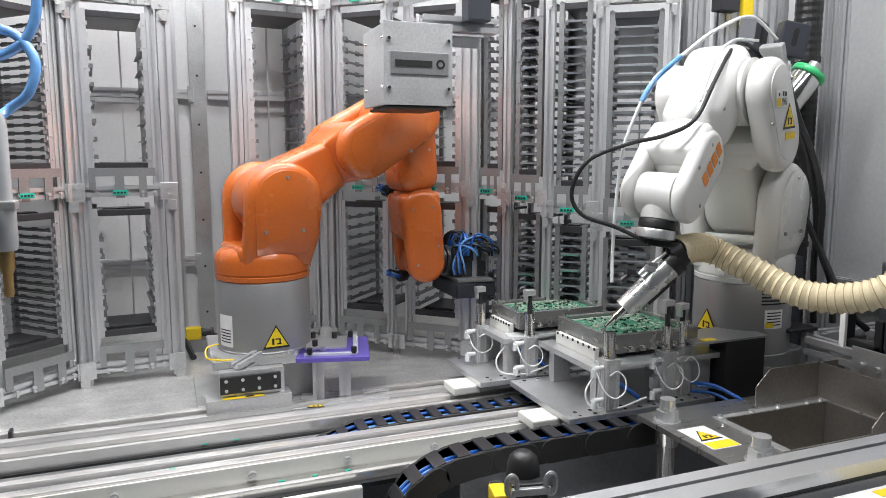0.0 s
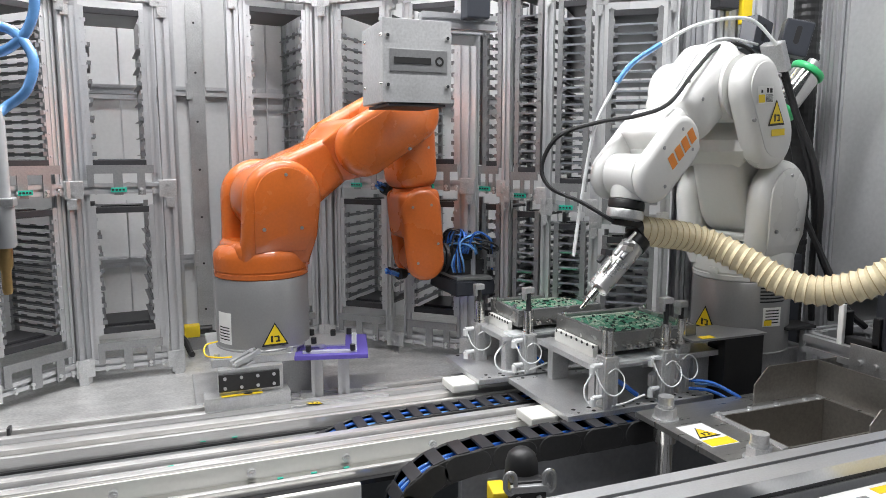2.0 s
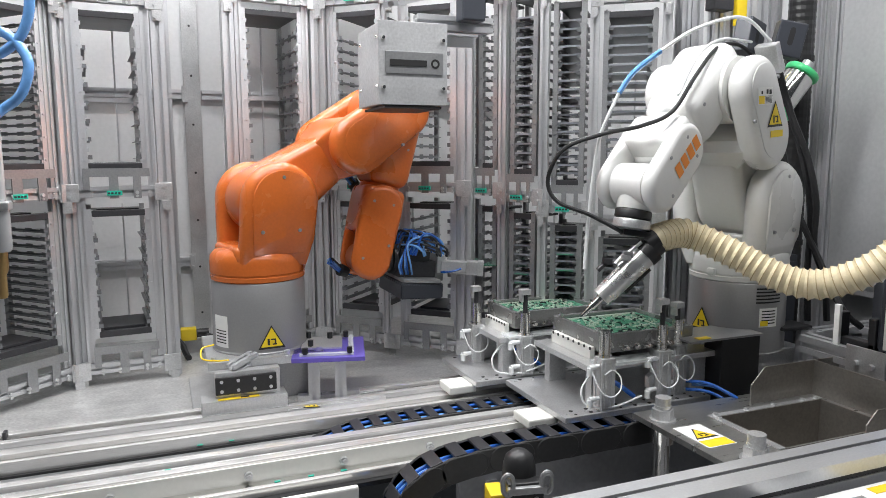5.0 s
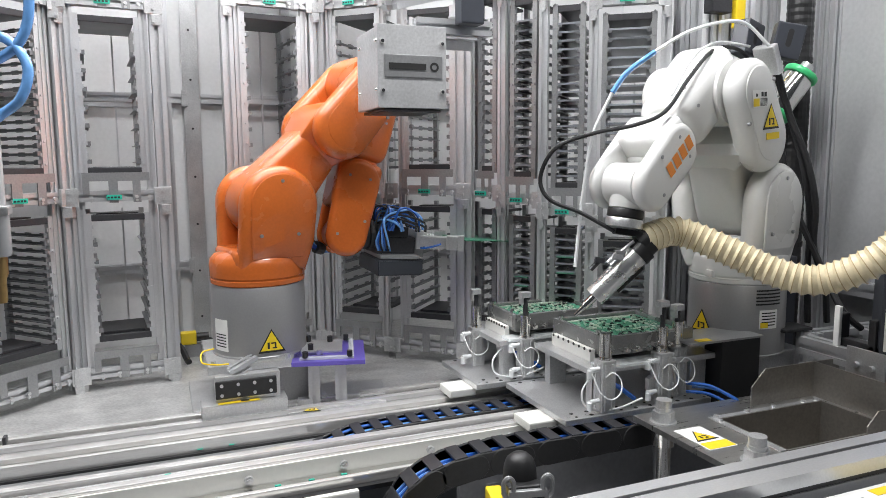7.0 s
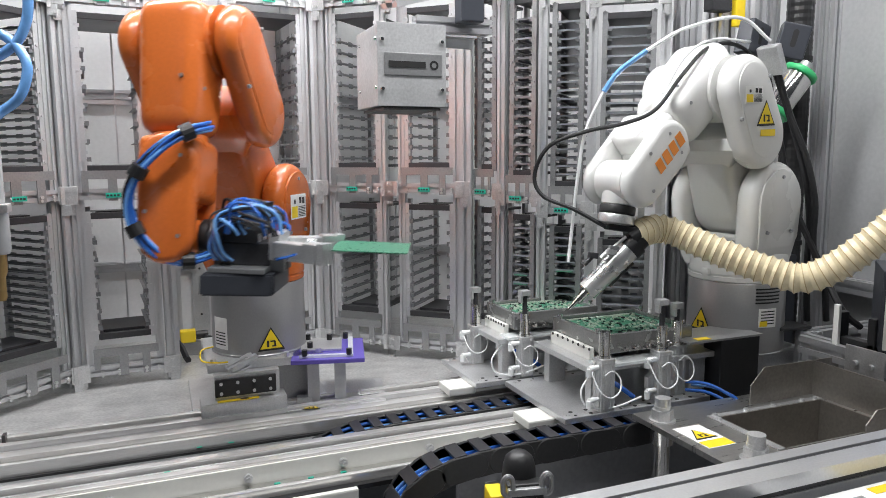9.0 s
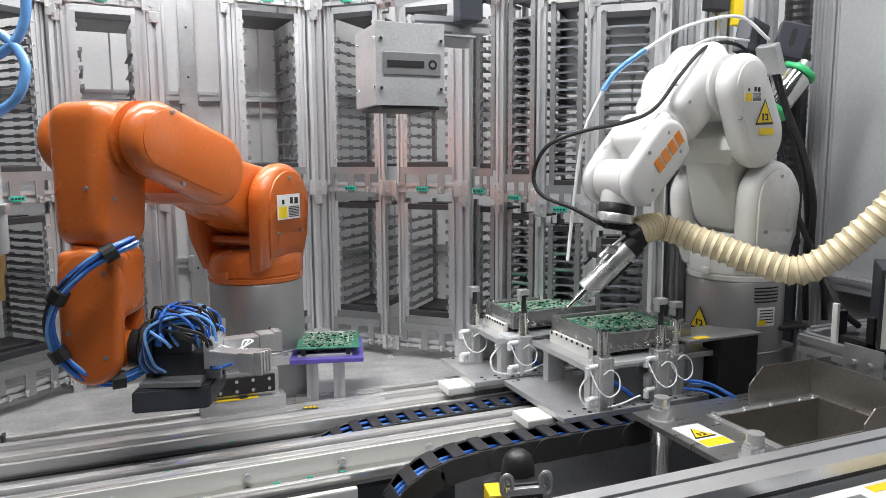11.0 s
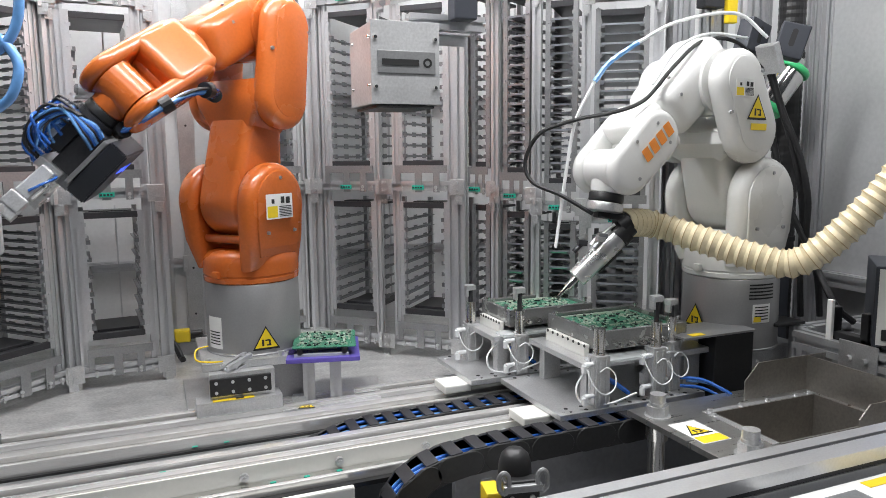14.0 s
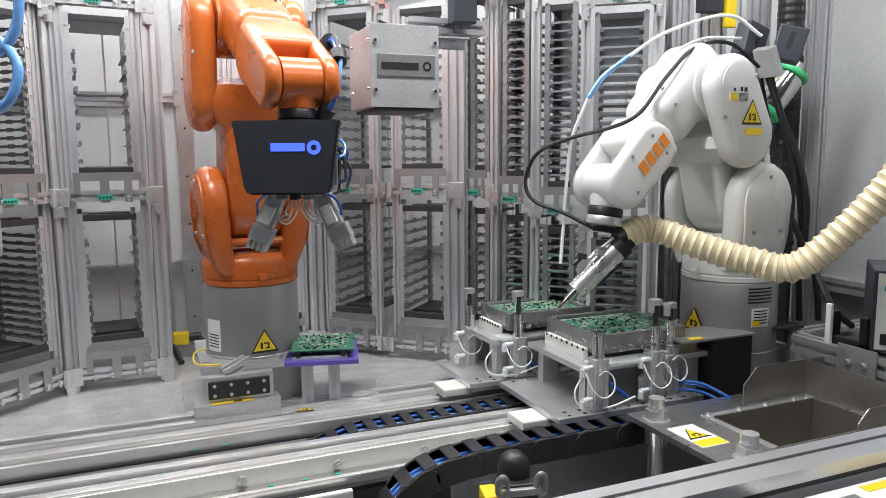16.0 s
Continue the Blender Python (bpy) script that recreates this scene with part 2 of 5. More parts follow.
def post(x, y, z0, z1, w=0.036, turn=0.0):
    bm = bmesh.new()
    profile(bm, (0, 0, 0), (0, 0, z1 - z0), w)
    t = part("aluminium_post", bm, M_ALU, m=pose(x, y, z0, 0, 0, turn))
    return tagged(t, "slotted anodised aluminium post of the rack ring", "post", "rack posts")


def comb_bracket(bm, w, y, z0, h):
    """A cut-out sheet bracket: a bar on three legs."""
    box(bm, -w / 2, y - 0.002, z0 + h * 0.72, w / 2, y + 0.002, z0 + h)
    box(bm, -w * 0.12, y - 0.002, z0, w * 0.02, y + 0.002, z0 + h * 0.72)
    box(bm, w * 0.24, y - 0.002, z0, w * 0.36, y + 0.002, z0 + h * 0.72)
    box(bm, -w / 2, y - 0.002, z0 + h * 0.3, -w * 0.4, y + 0.002, z0 + h * 0.72)


SLAT_MESHES = {}


def slat_mesh(depth, height):
    key = (round(depth, 3), round(height, 3))
    if key not in SLAT_MESHES:
        bm = bmesh.new()
        box(bm, -0.002, 0.012, -0.0035, 0.002, depth - 0.012, 0.0035)
        box(bm, 0.002, 0.012, -0.0035, 0.011, depth - 0.012, -0.0015)
        for y in (0.016, depth * 0.36, depth * 0.68, depth - 0.03):
            box(bm, -0.0035, y, -height * 0.55, -0.001, y + 0.026, height * 0.62)
        box(bm, 0.002, 0.004, -0.004, 0.013, 0.014, 0.008)
        me = bpy.data.meshes.new("slat")
        bm.to_mesh(me)
        bm.free()
        me.materials.append(M_GREY)
        SLAT_MESHES[key] = me
    return SLAT_MESHES[key]


def magazine(m, w, d, h, pitch, thick, boards=(), trays=False, dark=False, label="open grey steel board magazine with slotted side rails"):
    """Front at y = 0, depth along +y, standing on z = 0."""
    t = thing("board_magazine", m, label, "magazine rack", "board magazines round the robot")
    for x in (-w / 2, w / 2):
        for y in (0.008, d - 0.008):
            bm = bmesh.new()
            box(bm, x - 0.007, y - 0.008, 0, x + 0.007, y + 0.008, h)
            if y < 0.1:
                s = -1 if x > 0 else 1
                k = int(h / 0.03)
                for i in range(k):
                    box(bm, x + s * 0.007, y - 0.006, 0.02 + i * h / k, x + s * 0.011, y - 0.002, 0.03 + i * h / k)
                    if i % 2 == 0:
                        rod(bm, (x, y - 0.008, 0.03 + i * h / k), (x, y - 0.012, 0.03 + i * h / k), 0.0035, n=8)
            part("upright", bm, M_STEEL if y > 0.1 or dark else M_ALU, t)
    for z, nm in ((0.012, "bottom_tray"), (h - 0.012, "top_tray")):
        bm = bmesh.new()
        box(bm, -w / 2 + 0.007, 0.02, z - 0.006, w / 2 - 0.007, d - 0.02, z + 0.002)
        box(bm, -w / 2 + 0.007, 0.0, z - 0.009, w / 2 - 0.007, 0.016, z + 0.009, 0.002)
        box(bm, -w / 2 + 0.02, 0.05, z + 0.002, w / 2 - 0.02, 0.09, z + 0.010, 0.002)
        part(nm, bm, M_DARK, t)
    bm = bmesh.new()
    box(bm, -w / 2 + 0.007, d - 0.012, h * 0.47, w / 2 - 0.007, d - 0.004, h * 0.50)
    box(bm, w * 0.12, d - 0.012, 0, w * 0.15, d - 0.004, h)
    part("back_bar", bm, M_ALU, t)
    me = slat_mesh(d, thick)
    k = int((h - 0.05) / pitch)
    for s in (-1, 1):
        for i in range(k):
            o = new("slat", me)
            o.parent = t
            o.matrix_basis = pose(s * (w / 2 - 0.006), 0, 0.035 + i * pitch, 0, 0, 0) @ Matrix.Diagonal((-s, 1, 1, 1))
    if trays:
        bm = bmesh.new()
        box(bm, -w / 2 + 0.009, 0.004, -0.001, w / 2 - 0.009, d - 0.02, 0.0008)
        box(bm, -w / 2 + 0.009, 0.002, -0.003, w / 2 - 0.009, 0.0035, 0.0025)
        for u, q in ((-0.3, 0.3), (0.05, 0.5), (0.25, 0.2), (-0.1, 0.7)):
            box(bm, u * w - 0.01, q * d - 0.008, 0.0008, u * w + 0.01, q * d + 0.008, 0.005)
        first = part("tray", bm, M_TRAY, t, m=pose(0, 0, 0.04))
        for i in range(1, k):
            o = new("tray", first.data)
            o.parent = t
            o.matrix_basis = pose(0, 0, 0.04 + i * pitch)
    for i in boards:
        board(t.matrix_basis @ pose(0, d / 2 - 0.03, 0.036 + i * pitch), w - 0.03, d - 0.05, "green circuit board stored in a rack slot", "boards stored in the racks")
    return t


def board(m, w, d, label, group=""):
    t = thing("circuit_board", m, label, "circuit board", group)
    bm = bmesh.new()
    box(bm, -w / 2, -d / 2, -0.001, w / 2, d / 2, 0.001)
    part("board", bm, M_PCB, t)
    bm = bmesh.new()
    bm2 = bmesh.new()
    rnd = random.Random(5)
    for i in range(230):
        x, y = rnd.uniform(-0.42, 0.42) * w, rnd.uniform(-0.42, 0.42) * d
        a, b = rnd.uniform(0.0008, 0.0045), rnd.uniform(0.0008, 0.004)
        box(bm if i % 3 == 0 else bm2, x - a, y - b, 0.001, x + a, y + b, 0.0016 + rnd.uniform(0, 0.004))
    box(bm2, w * 0.2, d * 0.1, 0.001, w * 0.24, d * 0.46, 0.002)
    box(bm2, -w * 0.45, d * 0.41, 0.001, w * 0.45, d * 0.46, 0.0035)
    box(bm2, w * 0.3, -d * 0.2, 0.001, w * 0.33, d * 0.3, 0.002)
    tagged(part("chip_layer", bm, M_BLACK, t), kind="stuff")
    tagged(part("solder_layer", bm2, M_SOLDER, t), kind="stuff")
    return t


def bay(x0, y0, x1, y1, zbot, zmid, ztop, pitch=0.05, thick=0.016, depth=0.26, posts=(True, True), tag=True, boards=(), pw=0.036, trays=False):
    """One bay of the ring: front line from (x0, y0) to (x1, y1) as seen from the robot, from right to left it faces -y in its own space."""
    w = math.hypot(x1 - x0, y1 - y0)
    a = math.degrees(math.atan2(y1 - y0, x1 - x0))
    m = pose((x0 + x1) / 2, (y0 + y1) / 2, 0, 0, 0, a)
    if posts[0]:
        post(x0, y0, zbot - 0.03, 1.42, pw, a)
    if posts[1]:
        post(x1, y1, zbot - 0.03, 1.42, pw, a)
    iw = w - 0.036 - pw
    if pw > 0.03:
        for k, sx in enumerate((-1, 1)):
            q = m @ Vector((sx * (w / 2 - 0.034), 0.006, 0))
            post(q.x, q.y, zbot + 0.032, 1.42, 0.022, a)
        iw -= 0.03
    for z0, z1, bd in ((zbot + 0.10, zmid - 0.035, boards), (zmid + 0.075, ztop - 0.02, ()), (ztop + 0.09, 1.42, ())):
        magazine(m @ pose(0, -0.002, z0), iw, depth, z1 - z0, pitch, thick, bd, trays, pw < 0.03)
    for z in (zbot, zmid, ztop):
        beam = thing("rack_beam", m @ pose(0, 0, z), "slotted aluminium cross beam carrying a cut-out sheet bracket", "beam", "rack beams")
        bm = bmesh.new()
        profile(bm, (-w / 2 + 0.021, 0, 0.015), (w / 2 - 0.021, 0, 0.015), 0.03)
        part("bar", bm, M_ALU, beam)
        bm = bmesh.new()
        comb_bracket(bm, iw + 0.02, -0.019, -0.004, 0.085)
        part("bracket", bm, M_STEEL, beam)
        for sx in (-1, 1):
            bm = bmesh.new()
            j = 0.011 if pw < 0.03 else 0.018
            box(bm, sx * w / 2 - j - 0.012 * (sx > 0), -0.026, -0.012, sx * w / 2 + j + 0.012 * (sx < 0), -0.0225, 0.038, 0.0015)
            box(bm, sx * w / 2 - j * 0.7, -0.0255, -0.042, sx * w / 2 + j * 0.7, -0.0225, -0.012, 0.0015)
            for bz in (-0.032, 0.002, 0.027):
                rod(bm, (sx * w / 2 - sx * 0.006, -0.0225, bz), (sx * w / 2 - sx * 0.006, -0.030, bz), 0.0042, n=10)
            part("joint_plate", bm, M_PLATE, beam)
        for k in (-0.26, -0.09, 0.2, 0.33):
            bm = bmesh.new()
            rod(bm, (k * w, -0.0205, 0.012), (k * w, -0.027, 0.012), 0.005, n=10)
            rod(bm, (k * w, -0.0205, 0.002), (k * w, -0.025, 0.002), 0.004, n=8)
            part("screw", bm, M_PLATE, beam)
        if tag and z > zbot:
            bm = bmesh.new()
            box(bm, -0.028, -0.028, 0.005, 0.012, -0.0245, 0.018)
            tg = part("tag", bm, M_TEAL, beam, "teal rack tag with an unreadable code")
            bm = bmesh.new()
            for k in range(4):
                box(bm, -0.026 + k * 0.009, -0.0292, 0.009, -0.020 + k * 0.009, -0.0283, 0.014)
            part("print", bm, M_INK, tg)


def build_racks():
    zb, zm, zt = TABLE + 0.035, 0.405, 1.005
    bay(-0.690, 0.055, -0.485, 0.245, zb, zm, 0.93, 0.022, 0.010, 0.22, (True, True))
    bay(-0.481, 0.24, -0.226, 0.262, zb, zm, 0.94, 0.05, 0.02, 0.26, (False, True))
    bay(-0.02, 0.40, 0.262, 0.43, zb, zm, zt, 0.05, 0.02, 0.26, (True, True))
    bay(0.282, 0.412, 0.4695, 0.2355, zb, zm, zt, 0.035, 0.013, 0.26, (True, False))
    bay(0.4695, 0.2355, 0.657, 0.059, zb, zm, zt, 0.035, 0.013, 0.26, (False, True))
    line = [(0.680, 0.075), (0.740, -0.023), (0.813, -0.138), (0.918, -0.232), (1.075, -0.347)]
    for i in range(4):
        (x0, y0), (x1, y1) = line[i], line[i + 1]
        z = (0.40, 0.383, 0.352, 0.318)[i]
        bay(x0, y0, x1, y1, z - 0.5, z, z + 0.62, (0.030, 0.028, 0.024, 0.026)[i], 0.009, 0.2, (i > 0, i == 3), True, ((), (1, 2, 4, 5), (8, 10), ())[i], 0.026, i > 0)


build_racks()
# ---- robots ----
def warning_triangle(name, parent, m, s):
    """A yellow triangle with a black rim and bars for its picture."""
    def tri(k, y):
        return [(-s * 0.5 * k, y), (s * 0.5 * k, y), (0, y + s * 0.87 * k)]
    bm = bmesh.new()
    slab(bm, [(x, z - s * 0.02) for x, z in tri(1.0, 0)], 0, -0.0008)
    t = part(name, bm, M_INK, parent, "black-rimmed yellow warning triangle", m=m)
    bm = bmesh.new()
    slab(bm, [(x, z + s * 0.055) for x, z in tri(0.82, 0)], -0.0009, -0.0014)
    part("field", bm, M_YELLOW, t)
    bm = bmesh.new()
    box(bm, -s * 0.16, -0.002, s * 0.12, -s * 0.08, -0.0015, s * 0.36)
    box(bm, s * 0.02, -0.002, s * 0.12, s * 0.18, -0.0015, s * 0.17)
    box(bm, s * 0.10, -0.002, s * 0.17, s * 0.16, -0.0015, s * 0.33)
    box(bm, -s * 0.04, -0.002, s * 0.30, s * 0.14, -0.0015, s * 0.35)
    part("picture", bm, M_INK, t)
    return t


def info_sticker(name, parent, m, w, h, yellow=True):
    bm = bmesh.new()
    box(bm, -w / 2, -0.0008, -h / 2, w / 2, 0, h / 2)
    t = part(name, bm, M_PAPER, parent, "white safety label with a yellow corner", m=m)
    bm = bmesh.new()
    for i in range(7):
        box(bm, -w * 0.02, -0.0014, -h * 0.42 + i * h * 0.065, w * 0.45, -0.0009, -h * 0.39 + i * h * 0.065)
    box(bm, w * 0.05, -0.0014, h * 0.12, w * 0.18, -0.0009, h * 0.38)
    box(bm, w * 0.25, -0.0014, h * 0.1, w * 0.4, -0.0009, h * 0.36)
    box(bm, -w * 0.3, -0.0014, h * 0.12, -w * 0.2, -0.0009, h * 0.3)
    part("print", bm, M_INK, t)
    if yellow:
        bm = bmesh.new()
        box(bm, -w * 0.46, -0.0014, -h * 0.44, -w * 0.08, -0.0009, h * 0.02)
        part("yellow_field", bm, M_YELLOW, t)
    return t


def screws(parent, places, r=0.005, name="screw_cap", material=None):
    for p, n in places:
        bm = bmesh.new()
        p, n = Vector(p), Vector(n)
        rod(bm, p - n * 0.004, p + n * 0.0015, r, r * 0.85, n=12)
        part(name, bm, material or M_STEEL, parent)


RISE = 0.035  # the forearm axis lies this far off the elbow axis


def robot(name, base, paint, L2, L3, label, SZ=0.40, sticker=True):
    """An arm in flat parts, each with its own frame; returns the thing and its moving parts."""
    t = thing(name, pose(*base), label, "industrial robot")
    bm = bmesh.new()
    spin(bm, [(0.128, 0.0), (0.128, 0.004), (0.126, 0.006), (0.125, 0.186), (0.122, 0.190)], 56)
    part("base", bm, M_SILVER, t, "silver grey cylindrical robot base", True)
    # column: fork of two cheeks on a drum
    bm = bmesh.new()
    spin(bm, [(0.122, 0.190), (0.126, 0.193), (0.127, 0.204), (0.1245, 0.206), (0.1245, 0.209), (0.127, 0.211), (0.128, 0.240), (0.125, 0.258), (0.112, 0.272), (0.08, 0.278)], 56)
    low = [(-0.098, 0.225), (0.118, 0.225), (0.128, 0.30)] + [(0.028 + 0.104 * math.cos(a * math.pi / 16), SZ + 0.104 * math.sin(a * math.pi / 16)) for a in range(17)] + [(-0.082, 0.30)]
    for s in (-1, 1):
        vs = slab(bm, low, s * 0.074, s * 0.136, None, 0.026, 5)
        for v in vs:
            k = max(0.0, min(1.0, (0.345 - v.co.z) / 0.12))
            k = k * k * (3 - 2 * k)
            v.co.x *= 1 - 0.16 * k * max(0.0, min(1.0, (abs(v.co.y) - 0.06) / 0.07))
            v.co.y *= 1 - 0.21 * k
    box(bm, -0.09, -0.10, 0.24, 0.06, 0.10, 0.285, 0.018, None, 3)
    rod(bm, (0.085, -0.08, 0.305), (0.085, 0.08, 0.305), 0.011, n=14)
    box(bm, 0.118, -0.012, 0.205, 0.137, 0.012, 0.225, 0.006)
    col = part("column", bm, paint, t, "", True)
    for s in (-1, 1):
        bm = bmesh.new()
        vs = slab(bm, [(-0.058, 0.262), (0.098, 0.262), (0.108, 0.31)] + [(0.028 + 0.084 * math.cos(a * math.pi / 16), SZ + 0.084 * math.sin(a * math.pi / 16)) for a in range(17)] + [(-0.058, 0.31)], s * 0.134, s * 0.1405, None, 0.003, 2)
        for v in vs:
            k = max(0.0, min(1.0, (0.345 - v.co.z) / 0.12))
            k = k * k * (3 - 2 * k)
            v.co.x *= 1 - 0.16 * k * max(0.0, min(1.0, (abs(v.co.y) - 0.06) / 0.07))
            v.co.y *= 1 - 0.21 * k
        part("cover", bm, paint, col, "", True)
        screws(col, [((0.07, s * 0.1345, 0.325), (0, s, 0)), ((-0.03, s * 0.1345, 0.325), (0, s, 0)), ((0.028, s * 0.142, 0.465), (0, s, 0))])
    if sticker:
        info_sticker("safety_label", col, pose(0.036, 0.1415, 0.392, 0, 0, 180), 0.098, 0.064)
    # link arm
    bm = bmesh.new()
    slab(bm, hull2((0, 0), 0.092, (L2 * 0.5, 0.0), 0.064, 24), -0.072, 0.072, None, 0.024, 5)
    a = L2 * 0.40
    vs = slab(bm, [(a, -0.060), (L2 * 0.52, -0.076), (L2 * 0.60, -0.082), (L2 * 0.68, -0.07), (L2 * 0.72, 0.0), (L2 * 0.68, 0.07), (L2 * 0.60, 0.082), (L2 * 0.52, 0.076), (a, 0.060)], -0.128, 0.128, None, 0.024, 5)
    for v in vs:
        k = max(0.0, min(1.0, (v.co.x - a) / (L2 * 0.20)))
        v.co.y *= 0.56 + 0.44 * k * k * (3 - 2 * k)
    link = part("link_arm", bm, paint, t, "", True)
    for s in (-1, 1):
        bm = bmesh.new()
        slab(bm, hull2((L2 * 0.60, 0.0), 0.083, (L2, 0), 0.078, 24), s * 0.086, s * 0.146, None, 0.026, 5)
        part("fork_side", bm, paint, link, "", True)
    for s in (-1, 1):
        bm = bmesh.new()
        slab(bm, hull2((L2 * 0.62, 0.0), 0.060, (L2, 0), 0.058, 20), s * 0.144, s * 0.1475, None, 0.003, 2)
        part("cover", bm, paint, link, "", True)
    for s in (-1, 1):
        screws(link, [((L2 * 0.6, s * 0.143, 0.05), (0, s, 0)), ((L2 * 0.6, s * 0.143, -0.05), (0, s, 0)), ((L2 * 0.84, s * 0.146, -0.07), (0, s, 0)), ((L2 * 1.0, s * 0.150, 0.06), (0, s, 0))])
    # forearm
    f0 = L3 * 0.5
    bm = bmesh.new()
    rod(bm, (0, -0.084, -RISE), (0, 0.084, -RISE), 0.080, n=48)
    for x0, x1, wy, wz in ((-0.075, f0, 0.078, 0.072),):
        vs = box(bm, x0, -wy, -wz, x1, wy, wz, 0.048, None, 6)
        for v in vs:
            k = max(0, min(1, (v.co.x - 0.04) / (f0 - 0.04)))
            v.co.y *= 1 - 0.12 * k
            v.co.z *= 1 - 0.10 * k
    fore = part("forearm", bm, paint, t, "", True)
    screws(fore, [((0.10, -0.072, 0.03), (0, -1, 0)), ((0.12, 0.072, 0.03), (0, 1, 0)), ((0.1, 0.04, 0.07), (0, 0, 1)), ((0.1, 0.03, -0.07), (0, 0, -1))])
    # in-line wrist
    bm = bmesh.new()
    spin(bm, [(0.058, f0 - 0.004), (0.06, f0 + 0.004), (0.06, f0 + 0.03)], 40, pose(0, 0, 0, 0, 90, 0))
    box(bm, f0 + 0.004, -0.074, -0.066, L3 - 0.072, 0.074, 0.066, 0.026, None, 5)
    for s in (-1, 1):
        slab(bm, hull2((f0 + 0.062, 0), 0.064, (L3, 0), 0.060, 24), s * 0.044, s * 0.080, None, 0.017, 5)
    box(bm, L3 - 0.115, -0.05, -0.045, L3 - 0.062, 0.05, 0.02, 0.02, None, 3)
    wrist = part("wrist", bm, paint, t, "", True)
    for s in (-1, 1):
        screws(wrist, [((f0 + 0.05, s * 0.079, 0.03), (0, s, 0)), ((f0 + 0.05, s * 0.079, -0.03), (0, s, 0)), ((L3 - 0.05, s * 0.080, 0.040), (0, s, 0)), ((L3, s * 0.080, -0.03), (0, s, 0))], 0.005)
    # hand: knob, nose and flange along +z of its frame
    bm = bmesh.new()
    rod(bm, (0, -0.042, 0), (0, 0.042, 0), 0.050, n=32)
    spin(bm, [(0.040, 0.0), (0.042, 0.03), (0.040, 0.056), (0.037, 0.058)], 32)
    knob = part("wrist_knob", bm, paint, t, "", True)
    bm = bmesh.new()
    spin(bm, [(0.040, 0.058), (0.042, 0.061), (0.042, 0.076), (0.036, 0.080)], 32)
    part("flange", bm, M_BLACK, knob, "black flange ring", True)
    return t, {"column": col, "link": link, "fore": fore, "wrist": wrist, "hand": knob}


ORANGE_BASE, WHITE_BASE = (0.0, 0.0, 0.0), (1.221, -0.496, 0.0)
OL2, OL3, WL2, WL3 = 0.455, 0.44, 0.315, 0.352
OSZ, WSZ = 0.40, 0.40
orange, orange_parts = robot("orange_robot", ORANGE_BASE, M_ORANGE, OL2, OL3, "orange six-axis robot arm on a silver base, handling boards", OSZ)
white, white_parts = robot("white_robot", WHITE_BASE, M_WHITE, WL2, WL3, "white six-axis robot arm on a silver base, carrying a screwing head", WSZ, False)


# tables: seconds and degrees
ORANGE_TURN = [(0, 10.6), (2.8, 10.2), (3.5, 10.6), (4.2, 11), (5.2, 13.2), (6.3, 14.6), (7.0, 11.6), (7.5, 3), (8.0, -20.5), (8.5, -76), (9.0, -123), (9.2, -132), (10.2, -136.5), (11.3, -135), (12.0, -136), (12.5, -143.5), (13.0, -168.5), (13.5, -166), (14.0, -141), (14.5, -120), (15, -101), (15.5, -87), (16, -83)]
ORANGE_LINK = [(0, 30.4), (2.8, 30.2), (3.5, 30.1), (4.2, 30.4), (5.2, 34), (6.3, 39.6), (7.0, 47.2), (7.5, 55.2), (8.0, 64.8), (8.5, 70.3), (9.0, 55.9), (9.2, 50.5), (10.2, 30), (11.3, 18.8), (12.0, 20), (12.5, 30.8), (13.0, 62), (13.5, 80), (14.0, 98), (14.5, 103), (15, 95), (15.5, 90), (16, 86.4)]
ORANGE_FORE = [(0, -84), (2.8, -84.2), (3.5, -88.5), (4.2, -99), (5.2, -105), (6.3, -108.3), (7.0, -105), (7.5, -96), (8.0, -88.5), (8.5, -82.4), (9.0, -81.3), (9.2, -80), (10.2, -85), (11.3, -87.6), (12.0, -87.4), (12.5, -85.9), (13.0, -67.2), (13.5, -49), (14.0, -29.3), (14.5, -21), (15, -24.5), (15.5, -26.5), (16, -27.7)]
# direction of the hand and of its panel, as parts right, up and towards the viewer
ORANGE_HAND = [(0, 0.93, -0.03, -0.36), (4.0, 0.92, -0.05, -0.40), (6.3, 0.92, -0.12, -0.36), (7.0, 0.93, -0.06, -0.36), (7.5, 0.9, 0.0, -0.4), (8.0, 0.96, 0.0, -0.2), (8.5, 1, 0.0, 0.0), (9.2, 1, -0.06, 0), (11.3, 1, 0, -0.1), (12.0, 1, 0, -0.1), (12.5, 1, 0, 0), (13.0, 0.9, -0.32, 0.2), (13.3, 0.4, -0.85, 0.2), (13.5, 0.1, -0.95, 0.3), (13.7, -0.3, -0.85, 0.35), (14.0, -0.72, -0.7, 0.1), (14.5, -0.24, -0.96, 0.0), (15.0, -0.16, -0.98, 0), (15.5, -0.02, -1, 0), (16.0, 0, -1, 0)]
ORANGE_PANEL = [(0, 0, -1, 0), (9.2, 0, -1, 0), (12.5, 0, -1, 0.05), (13.0, -0.35, -0.9, 0.1), (13.3, -0.85, -0.35, -0.3), (13.5, 0.1, -0.1, -1), (13.7, 0.9, -0.2, -0.2), (14.0, 0.72, -0.65, -0.22), (14.1, 0.7, -0.58, 0.15), (14.3, 0.5, -0.3, 0.8), (14.5, 0.5, -0.15, 0.85), (15.0, 0.33, -0.05, 0.93), (15.5, 0.0, 0.03, 1), (16.0, -0.05, 0.05, 1)]
